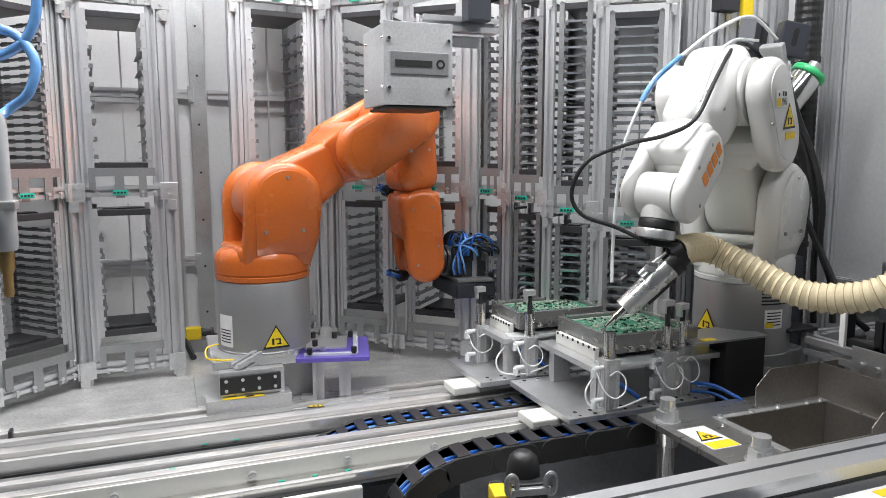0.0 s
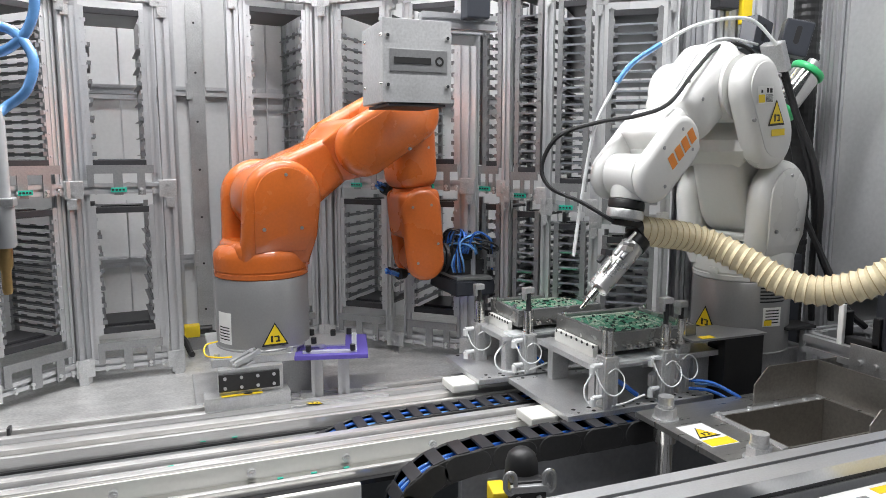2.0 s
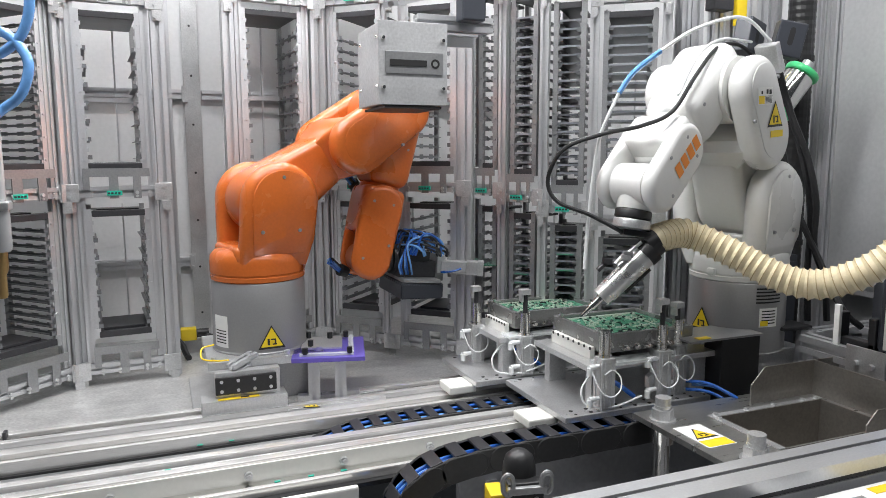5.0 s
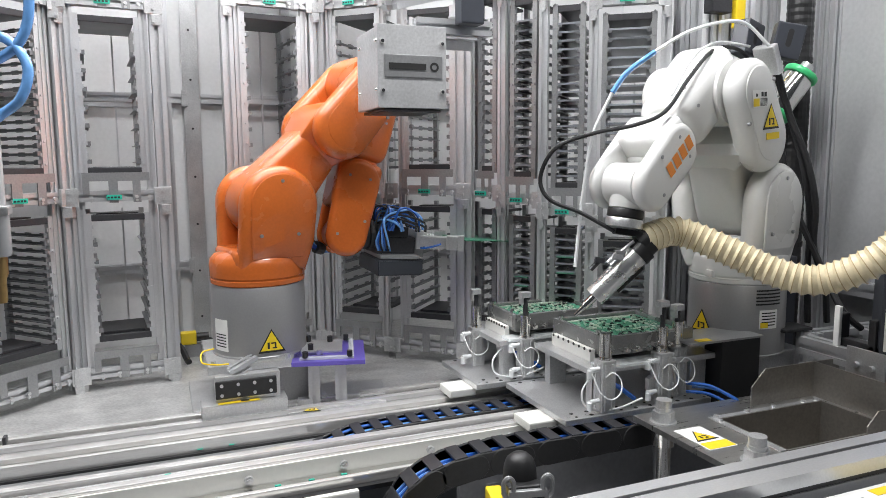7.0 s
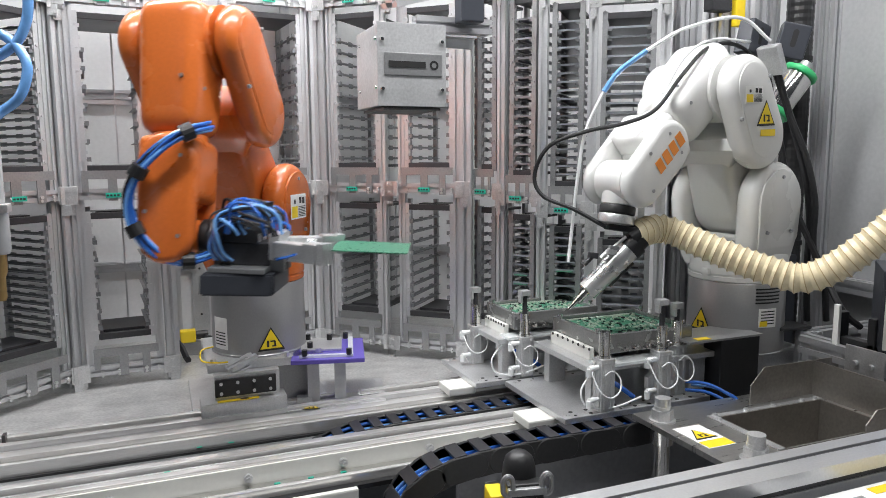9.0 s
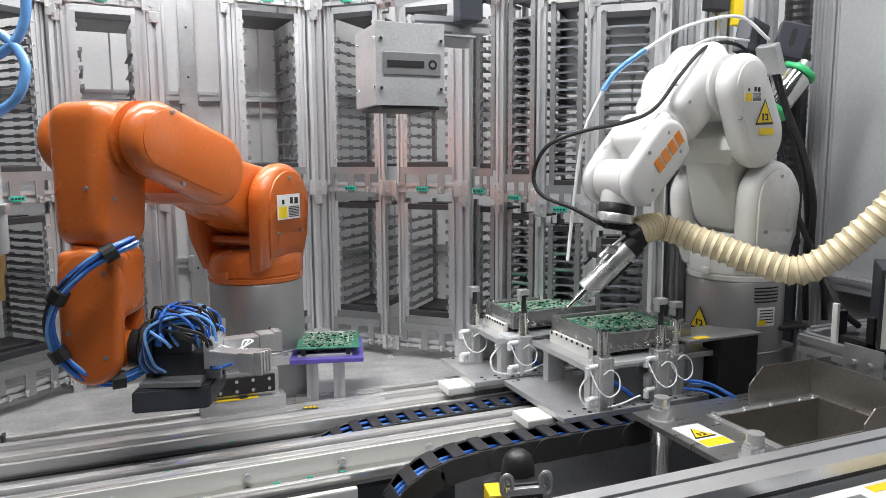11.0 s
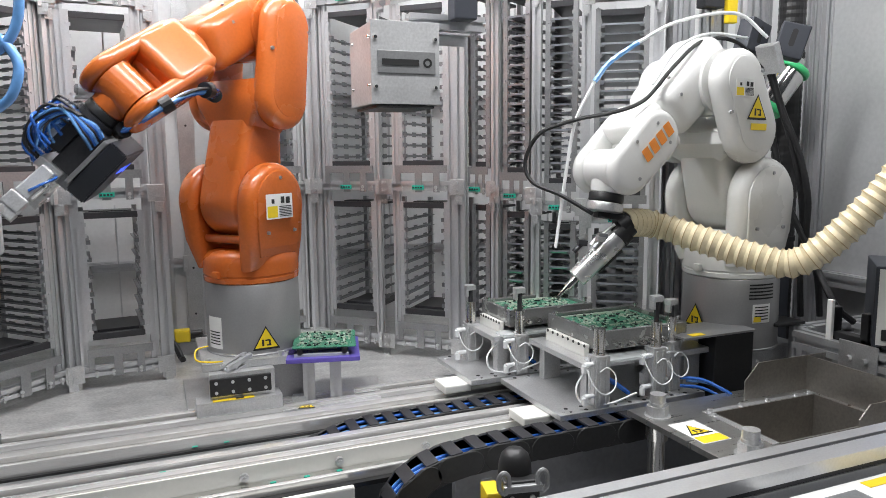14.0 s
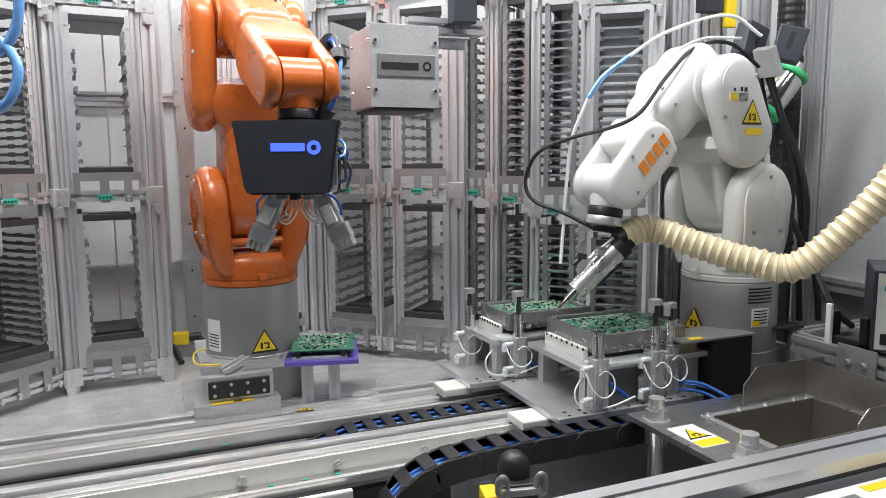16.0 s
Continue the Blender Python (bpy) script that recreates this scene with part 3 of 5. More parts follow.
WHITE_TURN = [(0, -157.9), (0.5, -159.0), (1, -158.5), (1.5, -158.4), (2, -166.3), (2.5, -166.8), (3, -162.9), (3.5, -162.6), (4, -162.8), (6.5, -165.4), (7, -165.6), (7.5, -175.0), (8, -179.4), (8.5, -172.6), (9, -170.2), (11.5, -170.2), (12, -178.3), (12.5, -178.7), (13, -178.5), (13.5, -181.3), (14, -173.7), (14.5, -174.6), (15, -175.8), (15.5, -175.4), (16, -175.7)]
WHITE_LINK = [(0, 59.5), (0.5, 58.7), (1, 57.2), (1.5, 57.0), (2, 60.7), (2.5, 63.8), (3, 61.0), (3.5, 60.5), (4, 60.9), (6.5, 59.9), (7, 60.1), (7.5, 60.6), (8, 67.8), (8.5, 64.5), (9, 62.6), (11.5, 62.8), (12, 62.6), (12.5, 63.0), (13, 62.8), (13.5, 62.4), (14, 65.9), (14.5, 64.4), (15, 64.8), (15.5, 64.3), (16, 64.8)]
WHITE_FORE = [(0, -48.1), (0.5, -45.4), (1, -44.3), (1.5, -44.4), (2, -41.2), (2.5, -46.2), (3, -46.1), (3.5, -45.8), (4, -46.0), (6.5, -43.0), (7, -43.3), (7.5, -38.7), (8, -43.3), (8.5, -44.5), (9, -44.1), (11.5, -44.2), (12, -45.2), (12.5, -45.4), (13, -45.2), (13.5, -40.3), (14, -41.8), (14.5, -46.0), (15, -47.0), (15.5, -46.5), (16, -46.8)]
WHITE_HAND = [(0, -0.15, -1, 0.1), (16.0, -0.15, -1, 0.1)]
WHITE_PANEL = [(0, -1, 0, 0.0), (1.5, -1, 0, 0.0), (2.0, -0.85, 0, 0.5), (2.5, -0.9, 0, 0.4), (3.0, -1, 0, 0.0), (7.0, -1, 0, 0.0), (7.5, -0.82, 0, 0.56), (8.0, -0.85, 0, 0.5), (8.5, -1, 0, 0.1), (11.5, -1, 0, 0.1), (12.0, -0.82, 0, 0.56), (13.5, -0.85, 0, 0.5), (14.0, -1, 0, 0.1), (16.0, -1, 0, 0.1)]

VIEW = pose(0, 0, 0, 0, 0, -21.7)


def at(table, t):
    """Smooth value of a table at t: cubic with limited slopes."""
    n = len(table)
    i = 0
    while i < n - 2 and t > table[i + 1][0]:
        i += 1
    (t0, *a), (t1, *b) = table[i], table[i + 1]
    h = t1 - t0
    u = max(0.0, min(1.0, (t - t0) / h))
    out = []
    for k in range(len(a)):
        d = (b[k] - a[k]) / h
        def slope(j):
            if j <= 0 or j >= n - 1:
                return 0.0
            p = (table[j][1 + k] - table[j - 1][1 + k]) / (table[j][0] - table[j - 1][0])
            q = (table[j + 1][1 + k] - table[j][1 + k]) / (table[j + 1][0] - table[j][0])
            return 0.0 if p * q <= 0 else 2 * p * q / (p + q)
        m0, m1 = slope(i), slope(i + 1)
        out.append((2 * u ** 3 - 3 * u ** 2 + 1) * a[k] + (u ** 3 - 2 * u ** 2 + u) * h * m0 + (-2 * u ** 3 + 3 * u ** 2) * b[k] + (u ** 3 - u ** 2) * h * m1)
    return out


def frame_of(x, y, z, o):
    m = Matrix((x, y, z)).transposed().to_4x4()
    m.translation = o
    return m


def arm_pose(t, turn, link, fore, hand, panel, L2, L3, SZ):
    """Poses of the moving parts in the robot's space."""
    p, a2, a3 = at(turn, t)[0], at(link, t)[0], at(fore, t)[0]
    col = pose(0, 0, 0, 0, 0, p)
    lk = col @ pose(0.025, 0, SZ, 0, -a2, 0)
    elbow = (lk @ Vector((L2, 0, 0)))
    fr = col.copy()
    fr.translation = elbow
    fr = fr @ pose(0, 0, 0, 0, -a3, 0) @ pose(0, 0, RISE)
    w = fr @ Vector((L3, 0, 0))
    r, u, c = at(hand, t)
    d = (VIEW.to_3x3() @ Vector((r, -c, u))).normalized()
    r, u, c = at(panel, t)
    n = VIEW.to_3x3() @ Vector((r, -c, u))
    x = fr.to_3x3() @ Vector((1, 0, 0))
    y = x.cross(d)
    if y.length < 0.05:
        y = fr.to_3x3() @ Vector((0, 1, 0))
    y.normalize()
    if y.dot(fr.to_3x3() @ Vector((0, 1, 0))) < -0.3:
        y = -y
    wr = frame_of(x, y, x.cross(y), fr.translation)
    n = (n - d * n.dot(d)).normalized()
    kn = frame_of(y.cross(d), y, d, w)
    tool = frame_of(n, d.cross(n), d, w)
    return {"column": col, "link": lk, "fore": fr, "wrist": wr, "hand": kn, "tool": tool}


def orange_at(t):
    return arm_pose(t, ORANGE_TURN, ORANGE_LINK, ORANGE_FORE, ORANGE_HAND, ORANGE_PANEL, OL2, OL3, OSZ)


def white_at(t):
    return arm_pose(t, WHITE_TURN, WHITE_LINK, WHITE_FORE, WHITE_HAND, WHITE_PANEL, WL2, WL3, WSZ)
# ---- machine bed: rails, chains, sink, frames ----
def build_bed():
    t = thing("linear_rail", pose(0, 0, 0), "long polished linear rails on a cream machine bed", "linear rail")
    def strip(name, y0, y1, z0, z1, material, bev=0.003, x0=-1.6, x1=1.25):
        bm = bmesh.new()
        box(bm, x0, y0, z0, x1, y1, z1, bev)
        return part(name, bm, material, t)
    strip("rear_rail", -0.150, -0.127, -0.16, -0.119, M_BRIGHT)
    strip("rear_groove", -0.160, -0.152, -0.16, -0.142, M_BLACK, 0)
    strip("rear_rail_face", -0.182, -0.162, -0.16, -0.124, M_RAIL)
    strip("rear_strip", -0.206, -0.184, -0.16, -0.118, M_BRIGHT)
    strip("rear_cover", -0.238, -0.208, -0.16, -0.130, M_STEEL)
    strip("cover_groove", -0.247, -0.239, -0.16, -0.146, M_BLACK, 0)
    strip("guide_rail", -0.280, -0.249, -0.16, -0.117, M_BRIGHT)
    strip("guide_face", -0.306, -0.282, -0.16, -0.127, M_RAIL)
    strip("guide_strip", -0.322, -0.308, -0.16, -0.119, M_BRIGHT)
    strip("guide_groove", -0.334, -0.324, -0.16, -0.146, M_BLACK, 0)
    strip("chain_channel", -0.425, -0.335, -0.165, -0.150, M_STEEL)
    strip("channel_lip", -0.440, -0.428, -0.16, -0.122, M_RAIL)
    strip("front_rail", -0.466, -0.442, -0.16, -0.112, M_BRIGHT)
    strip("front_groove", -0.474, -0.468, -0.16, -0.138, M_BLACK, 0)
    strip("front_cover", -0.508, -0.476, -0.16, -0.120, M_PLATE)
    strip("front_strip", -0.533, -0.511, -0.16, -0.108, M_BRIGHT)
    strip("front_face", -0.540, -0.534, -0.158, -0.114, M_CREAM, 0)
    strip("ledge", -0.566, -0.542, -0.175, -0.150, M_RAIL)
    strip("ledge_strip", -0.582, -0.568, -0.175, -0.147, M_BRIGHT)
    strip("ledge_groove", -0.600, -0.584, -0.175, -0.165, M_BLACK, 0)
    strip("bed_front", -0.615, -0.600, -0.5, -0.165, M_CREAM, 0.004, -1.6, 0.115)
    bm = bmesh.new()
    box(bm, -0.16, -0.622, -0.245, 0.06, -0.615, -0.19, 0.003)
    part("bed_panel", bm, M_PAPER, t)
    for x in (-0.62, -0.36, -0.1, 0.1, 0.3, 0.5):
        bm = bmesh.new()
        rod(bm, (x, -0.540, -0.135), (x, -0.549, -0.135), 0.009, n=14)
        rod(bm, (x, -0.549, -0.135), (x, -0.553, -0.135), 0.005, n=6)
        part("bolt", bm, M_PLATE, t)
    rnd = random.Random(3)
    for i in range(22):
        x, (y, z) = -0.75 + i * 0.07, rnd.choice([(-0.183, -0.1395), (-0.323, -0.1415), (-0.49, -0.1185), (-0.56, -0.1495)])
        bm = bmesh.new()
        box(bm, x, y - 0.003, z, x + 0.012, y + 0.003, z + 0.0012)
        part("green_mark", bm, M_TEAL, t)
    for x, y in ((-0.60, -0.155), (-0.575, -0.5)):
        bm = bmesh.new()
        box(bm, x - 0.004, y - 0.012, -0.125, x + 0.004, y + 0.012, -0.108, 0.002)
        part("rail_stop", bm, M_DARK, t)
    # pit right of the bed
    bm = bmesh.new()
    box(bm, 0.1, -1.2, -0.52, 1.9, -0.55, -0.50)
    structure("pit_floor", bm, M_PIT, "dark grey sheet floor of the machine pit", "floor")
    bm = bmesh.new()
    box(bm, 0.34, -0.62, -0.5, 1.9, -0.6, -0.17)
    structure("pit_wall", bm, M_PIT, "dark grey sheet wall of the machine pit", "wall")
    bm = bmesh.new()
    box(bm, 0.40, -0.80, -0.5, 0.43, -0.62, -0.2, 0.004)
    structure("pit_divider", bm, M_STEEL, "grey folded sheet divider in the pit", "panel")
    bm = bmesh.new()
    box(bm, 0.56, -0.95, -0.36, 0.9, -0.7, -0.345, 0.004)
    structure("pit_shelf", bm, M_DARK, "dark steel shelf in the machine pit", "shelf")
    b = thing("stop_bracket", pose(0.60, -0.80, -0.345), "small grey bracket with a hex bolt on the pit shelf", "bracket")
    bm = bmesh.new()
    box(bm, -0.03, -0.02, 0, 0.03, 0.02, 0.012, 0.002)
    part("foot", bm, M_STEEL, b)
    bm = bmesh.new()
    rod(bm, (0, 0, 0.012), (0, 0, 0.024), 0.009, n=6)
    part("bolt", bm, M_PLATE, b)
    # cross beam in front
    f = thing("front_profile", pose(0, 0, 0), "heavy slotted aluminium cross profile in front of the sink", "profile")
    bm = bmesh.new()
    outline = [(-1.056, -0.02), (-1.084, -0.02), (-1.084, -0.027), (-1.094, -0.027), (-1.094, -0.02), (-1.136, -0.02), (-1.136, -0.045), (-1.128, -0.045), (-1.128, -0.055), (-1.136, -0.055), (-1.136, -0.10), (-1.056, -0.10)]
    a = [bm.verts.new((-0.4, y, z)) for y, z in outline]
    c = [bm.verts.new((2.0, y, z)) for y, z in outline]
    for i in range(len(a)):
        j = (i + 1) % len(a)
        bm.faces.new((a[i], a[j], c[j], c[i]))
    bm.faces.new(a)
    bm.faces.new(c[::-1])
    bmesh.ops.recalc_face_normals(bm, faces=bm.faces)
    part("bar", bm, M_ALU, f)
    bm = bmesh.new()
    box(bm, -0.4, -1.0935, -0.0268, 2.0, -1.0845, -0.0255)
    part("slot_cover", bm, M_DARK, f, "dark strip that paints the shade inside the slot")
    bm = bmesh.new()
    box(bm, -0.4, -1.1335, -0.0545, 2.0, -1.1285, -0.0455)
    part("slot_cover", bm, M_DARK, f)
    s = thing("notice_board", pose(0.90, -1.20, -0.06, 0, 0, 0), "white plate with a yellow warning strip below the profile", "sign")
    bm = bmesh.new()
    box(bm, -0.2, -0.06, -0.004, 0.2, 0.045, 0.0, 0.001)
    part("plate", bm, M_PAPER, s)
    bm = bmesh.new()
    box(bm, -0.02, 0.015, 0.0002, 0.15, 0.035, 0.001)
    part("yellow_strip", bm, M_YELLOW, s)
    bm = bmesh.new()
    box(bm, -0.15, -0.03, 0.0002, -0.05, 0.02, 0.001)
    part("grey_print", bm, M_STEEL, s)


def energy_chain(name, y0, y1, pts, n, h, hose, label):
    """A cable chain of n links along pts (x, z); width y0 to y1."""
    t = thing(name, pose(0, 0, 0), label, "cable chain")
    L = smooth_line([(x, 0, z) for x, z in pts], 24)
    d = [0.0]
    for a, b in zip(L, L[1:]):
        d.append(d[-1] + (b - a).length)
    step = d[-1] / n
    def where(s):
        k = 0
        while k < len(d) - 2 and d[k + 1] < s:
            k += 1
        return L[k].lerp(L[k + 1], max(0, min(1, (s - d[k]) / max(1e-9, d[k + 1] - d[k]))))
    for i in range(n):
        a, b = where(i * step), where((i + 1) * step)
        ang = math.degrees(math.atan2(b.z - a.z, b.x - a.x))
        m = pose(a.x, (y0 + y1) / 2, a.z, 0, -ang, 0)
        w = (y1 - y0) / 2
        bm = bmesh.new()
        box(bm, step * 0.22, -w + 0.002, -0.004, step * 0.72, w - 0.002, 0.002, 0.001)
        link = part("link", bm, M_DARK, t, m=m)
        for s in (-1, 1):
            bm = bmesh.new()
            o = 0.0012 * (i % 2)
            slab(bm, hull2((step * 0.1, -h / 2), h / 2, (step * 1.05, -h / 2), h * 0.47, 10), s * (w - 0.007), s * (w + o), None, 0.0015, 1)
            part("side_plate", bm, M_CHAIN, link)
    for j in range(hose):
        y = y0 + 0.014 + (y1 - y0 - 0.028) * j / max(1, hose - 1)
        bm = bmesh.new()
        tube(bm, [(x, y, z - h * 0.35 - 0.004 * (j % 2)) for x, z in pts], 0.0042, 6, 8)
        part("air_hose", bm, M_LBLUE if j % 2 else M_BLUE, t, "", True)


def build_sink():
    t = thing("sink_unit", pose(0, 0, 0), "stainless steel waste sink unit with folded splash guard on posts", "sink")
    zt = -0.06
    bm = bmesh.new()
    for x0, y0, x1, y1 in ((0.73, -1.05, 0.89, -0.705), (0.89, -0.80, 1.30, -0.705), (0.89, -1.05, 1.30, -0.985), (1.20, -0.985, 1.30, -0.80)):
        box(bm, x0, y0, zt - 0.012, x1, y1, zt)
    part("top_plate", bm, M_TOP, t)
    bm = bmesh.new()
    for x0, y0, x1, y1 in ((0.888, -0.985, 0.892, -0.80), (1.196, -0.985, 1.20, -0.80), (0.89, -0.803, 1.2, -0.799), (0.89, -0.987, 1.2, -0.983)):
        box(bm, x0, y0, zt - 0.16, x1, y1, zt + 0.002)
    box(bm, 0.888, -0.987, zt - 0.164, 1.2, -0.799, zt - 0.16)
    part("basin", bm, M_SINK, t)
    bm = bmesh.new()
    box(bm, 0.872, -0.80, zt + 0.0005, 1.205, -0.785, zt + 0.003)
    box(bm, 0.872, -0.985, zt + 0.0005, 0.887, -0.80, zt + 0.003)
    part("basin_rim", bm, M_PLATE, t)
    for x, y in ((0.89, -0.79), (0.98, -0.79), (1.06, -0.79), (1.15, -0.79), (0.879, -0.815), (1.19, -0.792)):
        bm = bmesh.new()
        rod(bm, (x, y, zt + 0.003), (x, y, zt + 0.007), 0.007, 0.005, n=14)
        part("rim_screw", bm, M_PLATE, t)
    bm = bmesh.new()
    slab(bm, [(1.02, zt), (1.30, zt), (1.30, zt + 0.085), (1.06, zt + 0.085), (1.02, zt + 0.045)], -0.762, -0.759)
    part("rear_guard", bm, M_SINK, t, "bent stainless splash guard")
    bm = bmesh.new()
    a = [(-1.05, zt), (-0.762, zt), (-0.762, zt + 0.085), (-1.05, zt + 0.085)]
    vs0 = [bm.verts.new((1.215, y, z)) for y, z in a]
    vs1 = [bm.verts.new((1.218, y, z)) for y, z in a]
    for i in range(4):
        bm.faces.new((vs0[i], vs0[(i + 1) % 4], vs1[(i + 1) % 4], vs1[i]))
    bm.faces.new(vs0)
    bm.faces.new(vs1[::-1])
    part("side_guard", bm, M_SINK, t)
    bm = bmesh.new()
    slab(bm, [(1.10, zt), (1.30, zt), (1.30, zt + 0.05), (1.13, zt + 0.05), (1.10, zt + 0.02)], -0.995, -0.992)
    part("front_guard", bm, M_SINK, t)
    for x, y in ((0.765, -0.765), (0.795, -1.0)):
        bm = bmesh.new()
        rod(bm, (x, y, zt), (x, y, zt + 0.004), 0.029, n=24)
        rod(bm, (x, y, zt + 0.004), (x, y, zt + 0.026), 0.024, n=6)
        rod(bm, (x, y, zt + 0.026), (x, y, zt + 0.052), 0.017, n=20)
        rod(bm, (x, y, zt + 0.030), (x, y, zt + 0.034), 0.0185, n=20)
        part("clamp_nut", bm, M_PLATE, t, "", True)
        bm = bmesh.new()
        rod(bm, (x, y, zt - 0.012), (x, y, zt - 0.05), 0.026, n=20)
        rod(bm, (x, y, zt - 0.05), (x, y, -0.5), 0.019, n=20)
        part("post", bm, M_RAIL, t, "", True)
    bm = bmesh.new()
    box(bm, -0.035, -0.055, 0.0005, 0.035, 0.055, 0.0015)
    lab = part("warning_label", bm, M_PAPER, t, "white and yellow warning label", m=pose(0.785, -0.872, zt))
    bm = bmesh.new()
    box(bm, -0.033, -0.053, 0.0016, 0.033, -0.022, 0.002)
    part("yellow_strip", bm, M_YELLOW, lab)
    warning_triangle("warning_triangle", lab, pose(-0.002, -0.012, 0.0015, -90, 0, 0), 0.056)


def build_frames():
    # black cover box by the white robot
    t = thing("cover_box", pose(1.085, -0.645, -0.14), "black sheet cover box with a steel top plate", "cover box")
    bm = bmesh.new()
    box(bm, -0.05, -0.002, 0.0, 0.075, 0.06, 0.205, 0.003)
    part("body", bm, M_BLACK, t)
    bm = bmesh.new()
    box(bm, -0.15, -0.006, 0.205, 0.08, 0.11, 0.210)
    part("top_plate", bm, M_STEEL, t)
    bm = bmesh.new()
    box(bm, -0.12, 0.0, 0.211, -0.08, 0.02, 0.212)
    part("yellow_label", bm, M_YELLOW, t)
    # blue hose bundle
    t = thing("hose_bundle", pose(0.99, -0.67, -0.07), "bundle of blue air hoses beside the fixture", "hose bundle")
    for i in range(9):
        a, b = 0.012 * math.cos(i * 2.1), 0.012 * math.sin(i * 2.1)
        bm = bmesh.new()
        tube(bm, [(-0.05 + a, 0.03, 0.03 + b), (-0.01 + a, 0.0, 0.028 + b), (0.02 + a, -0.03, 0.012 + b), (0.045 + a, -0.05, -0.01 + b), (0.05 + a, -0.06, -0.05)], 0.0042, 7)
        part("air_hose", bm, M_LBLUE if i % 3 == 0 else M_BLUE, t, "", True)
    bm = bmesh.new()
    tube(bm, [(0.0, -0.02, 0.0), (0.03, -0.06, 0.0), (0.06, -0.07, -0.03)], 0.004, 7)
    part("earth_wire", bm, M_YELLOW, t, "yellow-green earth wire", True)
    # frame on the right
    t = thing("profile_frame", pose(0, 0, 0), "slotted aluminium profile frame beside the sink", "frame")
    for i, (p, q, w) in enumerate((((1.30, -0.66, 0.035), (1.30, -1.25, 0.035), 0.045), ((1.30, -0.66, -0.035), (1.30, -1.25, -0.035), 0.045), ((1.345, -0.632, -0.5), (1.345, -0.632, 0.055), 0.045), ((1.37, -0.632, 0.035), (1.65, -0.632, 0.035), 0.045), ((1.52, -0.657, 0.035), (1.52, -1.25, 0.035), 0.045))):
        bm = bmesh.new()
        profile(bm, p, q, w)
        part("bar", bm, M_ALU, t)
    bm = bmesh.new()
    box(bm, 1.272, -0.90, -0.06, 1.276, -0.80, 0.07, 0.001)
    part("joint_plate", bm, M_PLATE, t)
    for y in (-0.83, -0.87):
        bm = bmesh.new()
        rod(bm, (1.272, y, 0.03), (1.262, y, 0.03), 0.007, n=12)
        part("bolt", bm, M_PLATE, t)
    bm = bmesh.new()
    box(bm, 1.26, -0.63, 0.0585, 1.36, -0.56, 0.068, 0.004)
    part("end_cap", bm, M_BLACK, t)
    g = thing("grip_handle", pose(1.31, -0.80, 0.0575), "black plastic pull handle on the frame", "handle")
    bm = bmesh.new()
    box(bm, -0.015, -0.055, 0, 0.015, -0.035, 0.08, 0.004)
    box(bm, -0.015, 0.035, 0, 0.015, 0.055, 0.08, 0.004)
    box(bm, -0.015, -0.055, 0, 0.015, 0.055, 0.02, 0.004)
    part("grip", bm, M_BLACK, g)
    bm = bmesh.new()
    box(bm, -0.03, 0.03, 0, -0.02, 0.045, 0.10, 0.002)
    part("white_strip", bm, M_PAPER, g)
    d = thing("control_unit", pose(1.33, -0.945, 0.0575, 0, 0, -48), "grey bench control unit with a blue display and dark case", "control unit")
    bm = bmesh.new()
    box(bm, -0.085, 0.0, 0.012, 0.13, 0.2, 0.20, 0.004)
    part("case", bm, M_SLATE, d)
    bm = bmesh.new()
    box(bm, -0.078, -0.004, 0.018, 0.123, 0.0, 0.194, 0.001)
    part("front_panel", bm, M_CREAM, d)
    bm = bmesh.new()
    box(bm, -0.045, -0.0055, 0.115, 0.02, -0.0042, 0.145)
    part("display", bm, M_DISPLAY, d, "lit blue display")
    bm = bmesh.new()
    box(bm, -0.065, -0.0055, 0.155, 0.03, -0.0042, 0.167)
    part("nameplate", bm, M_TEAL, d)
    bm = bmesh.new()
    rod(bm, (-0.038, -0.004, 0.092), (-0.038, -0.013, 0.092), 0.011, n=18)
    part("knob", bm, M_TEAL, d, "", True)
    bm = bmesh.new()
    box(bm, -0.068, -0.009, 0.03, -0.046, -0.0042, 0.056, 0.002)
    part("switch", bm, M_BLACK, d)
    for x in (-0.07, 0.11):
        bm = bmesh.new()
        rod(bm, (x, 0.03, 0.0), (x, 0.03, 0.012), 0.009, n=12)
        part("rubber_foot", bm, M_RUBBER, d)
    # hanging sensor housing
    t = thing("sensor_housing", pose(0, 0, 0), "grey metal sensor housing hung from an aluminium arm", "housing")
    bm = bmesh.new()
    box(bm, 0.240, -0.390, 0.637, 0.400, -0.20, 0.822, 0.003)
    part("case", bm, M_CASE, t)
    bm = bmesh.new()
    box(bm, 0.236, -0.394, 0.636, 0.404, -0.390, 0.824, 0.001)
    part("front_cover", bm, M_CASE, t)
    for x in (0.247, 0.393):
        for z in (0.675, 0.785):
            bm = bmesh.new()
            rod(bm, (x, -0.394, z), (x, -0.400, z), 0.006, 0.004, n=14)
            part("screw", bm, M_RAIL, t)
    for y in (-0.37, -0.23):
        for z in (0.68, 0.79):
            bm = bmesh.new()
            rod(bm, (0.240, y, z), (0.235, y, z), 0.005, 0.0035, n=12)
            part("screw", bm, M_RAIL, t)
    bm = bmesh.new()
    box(bm, 0.252, -0.3965, 0.706, 0.393, -0.3945, 0.757, 0.001)
    pl = part("nameplate", bm, M_STEEL, t, "dark grey nameplate with a plain black mark")
    bm = bmesh.new()
    box(bm, 0.262, -0.398, 0.724, 0.352, -0.3968, 0.738)
    part("word_mark", bm, M_INK, pl)
    bm = bmesh.new()
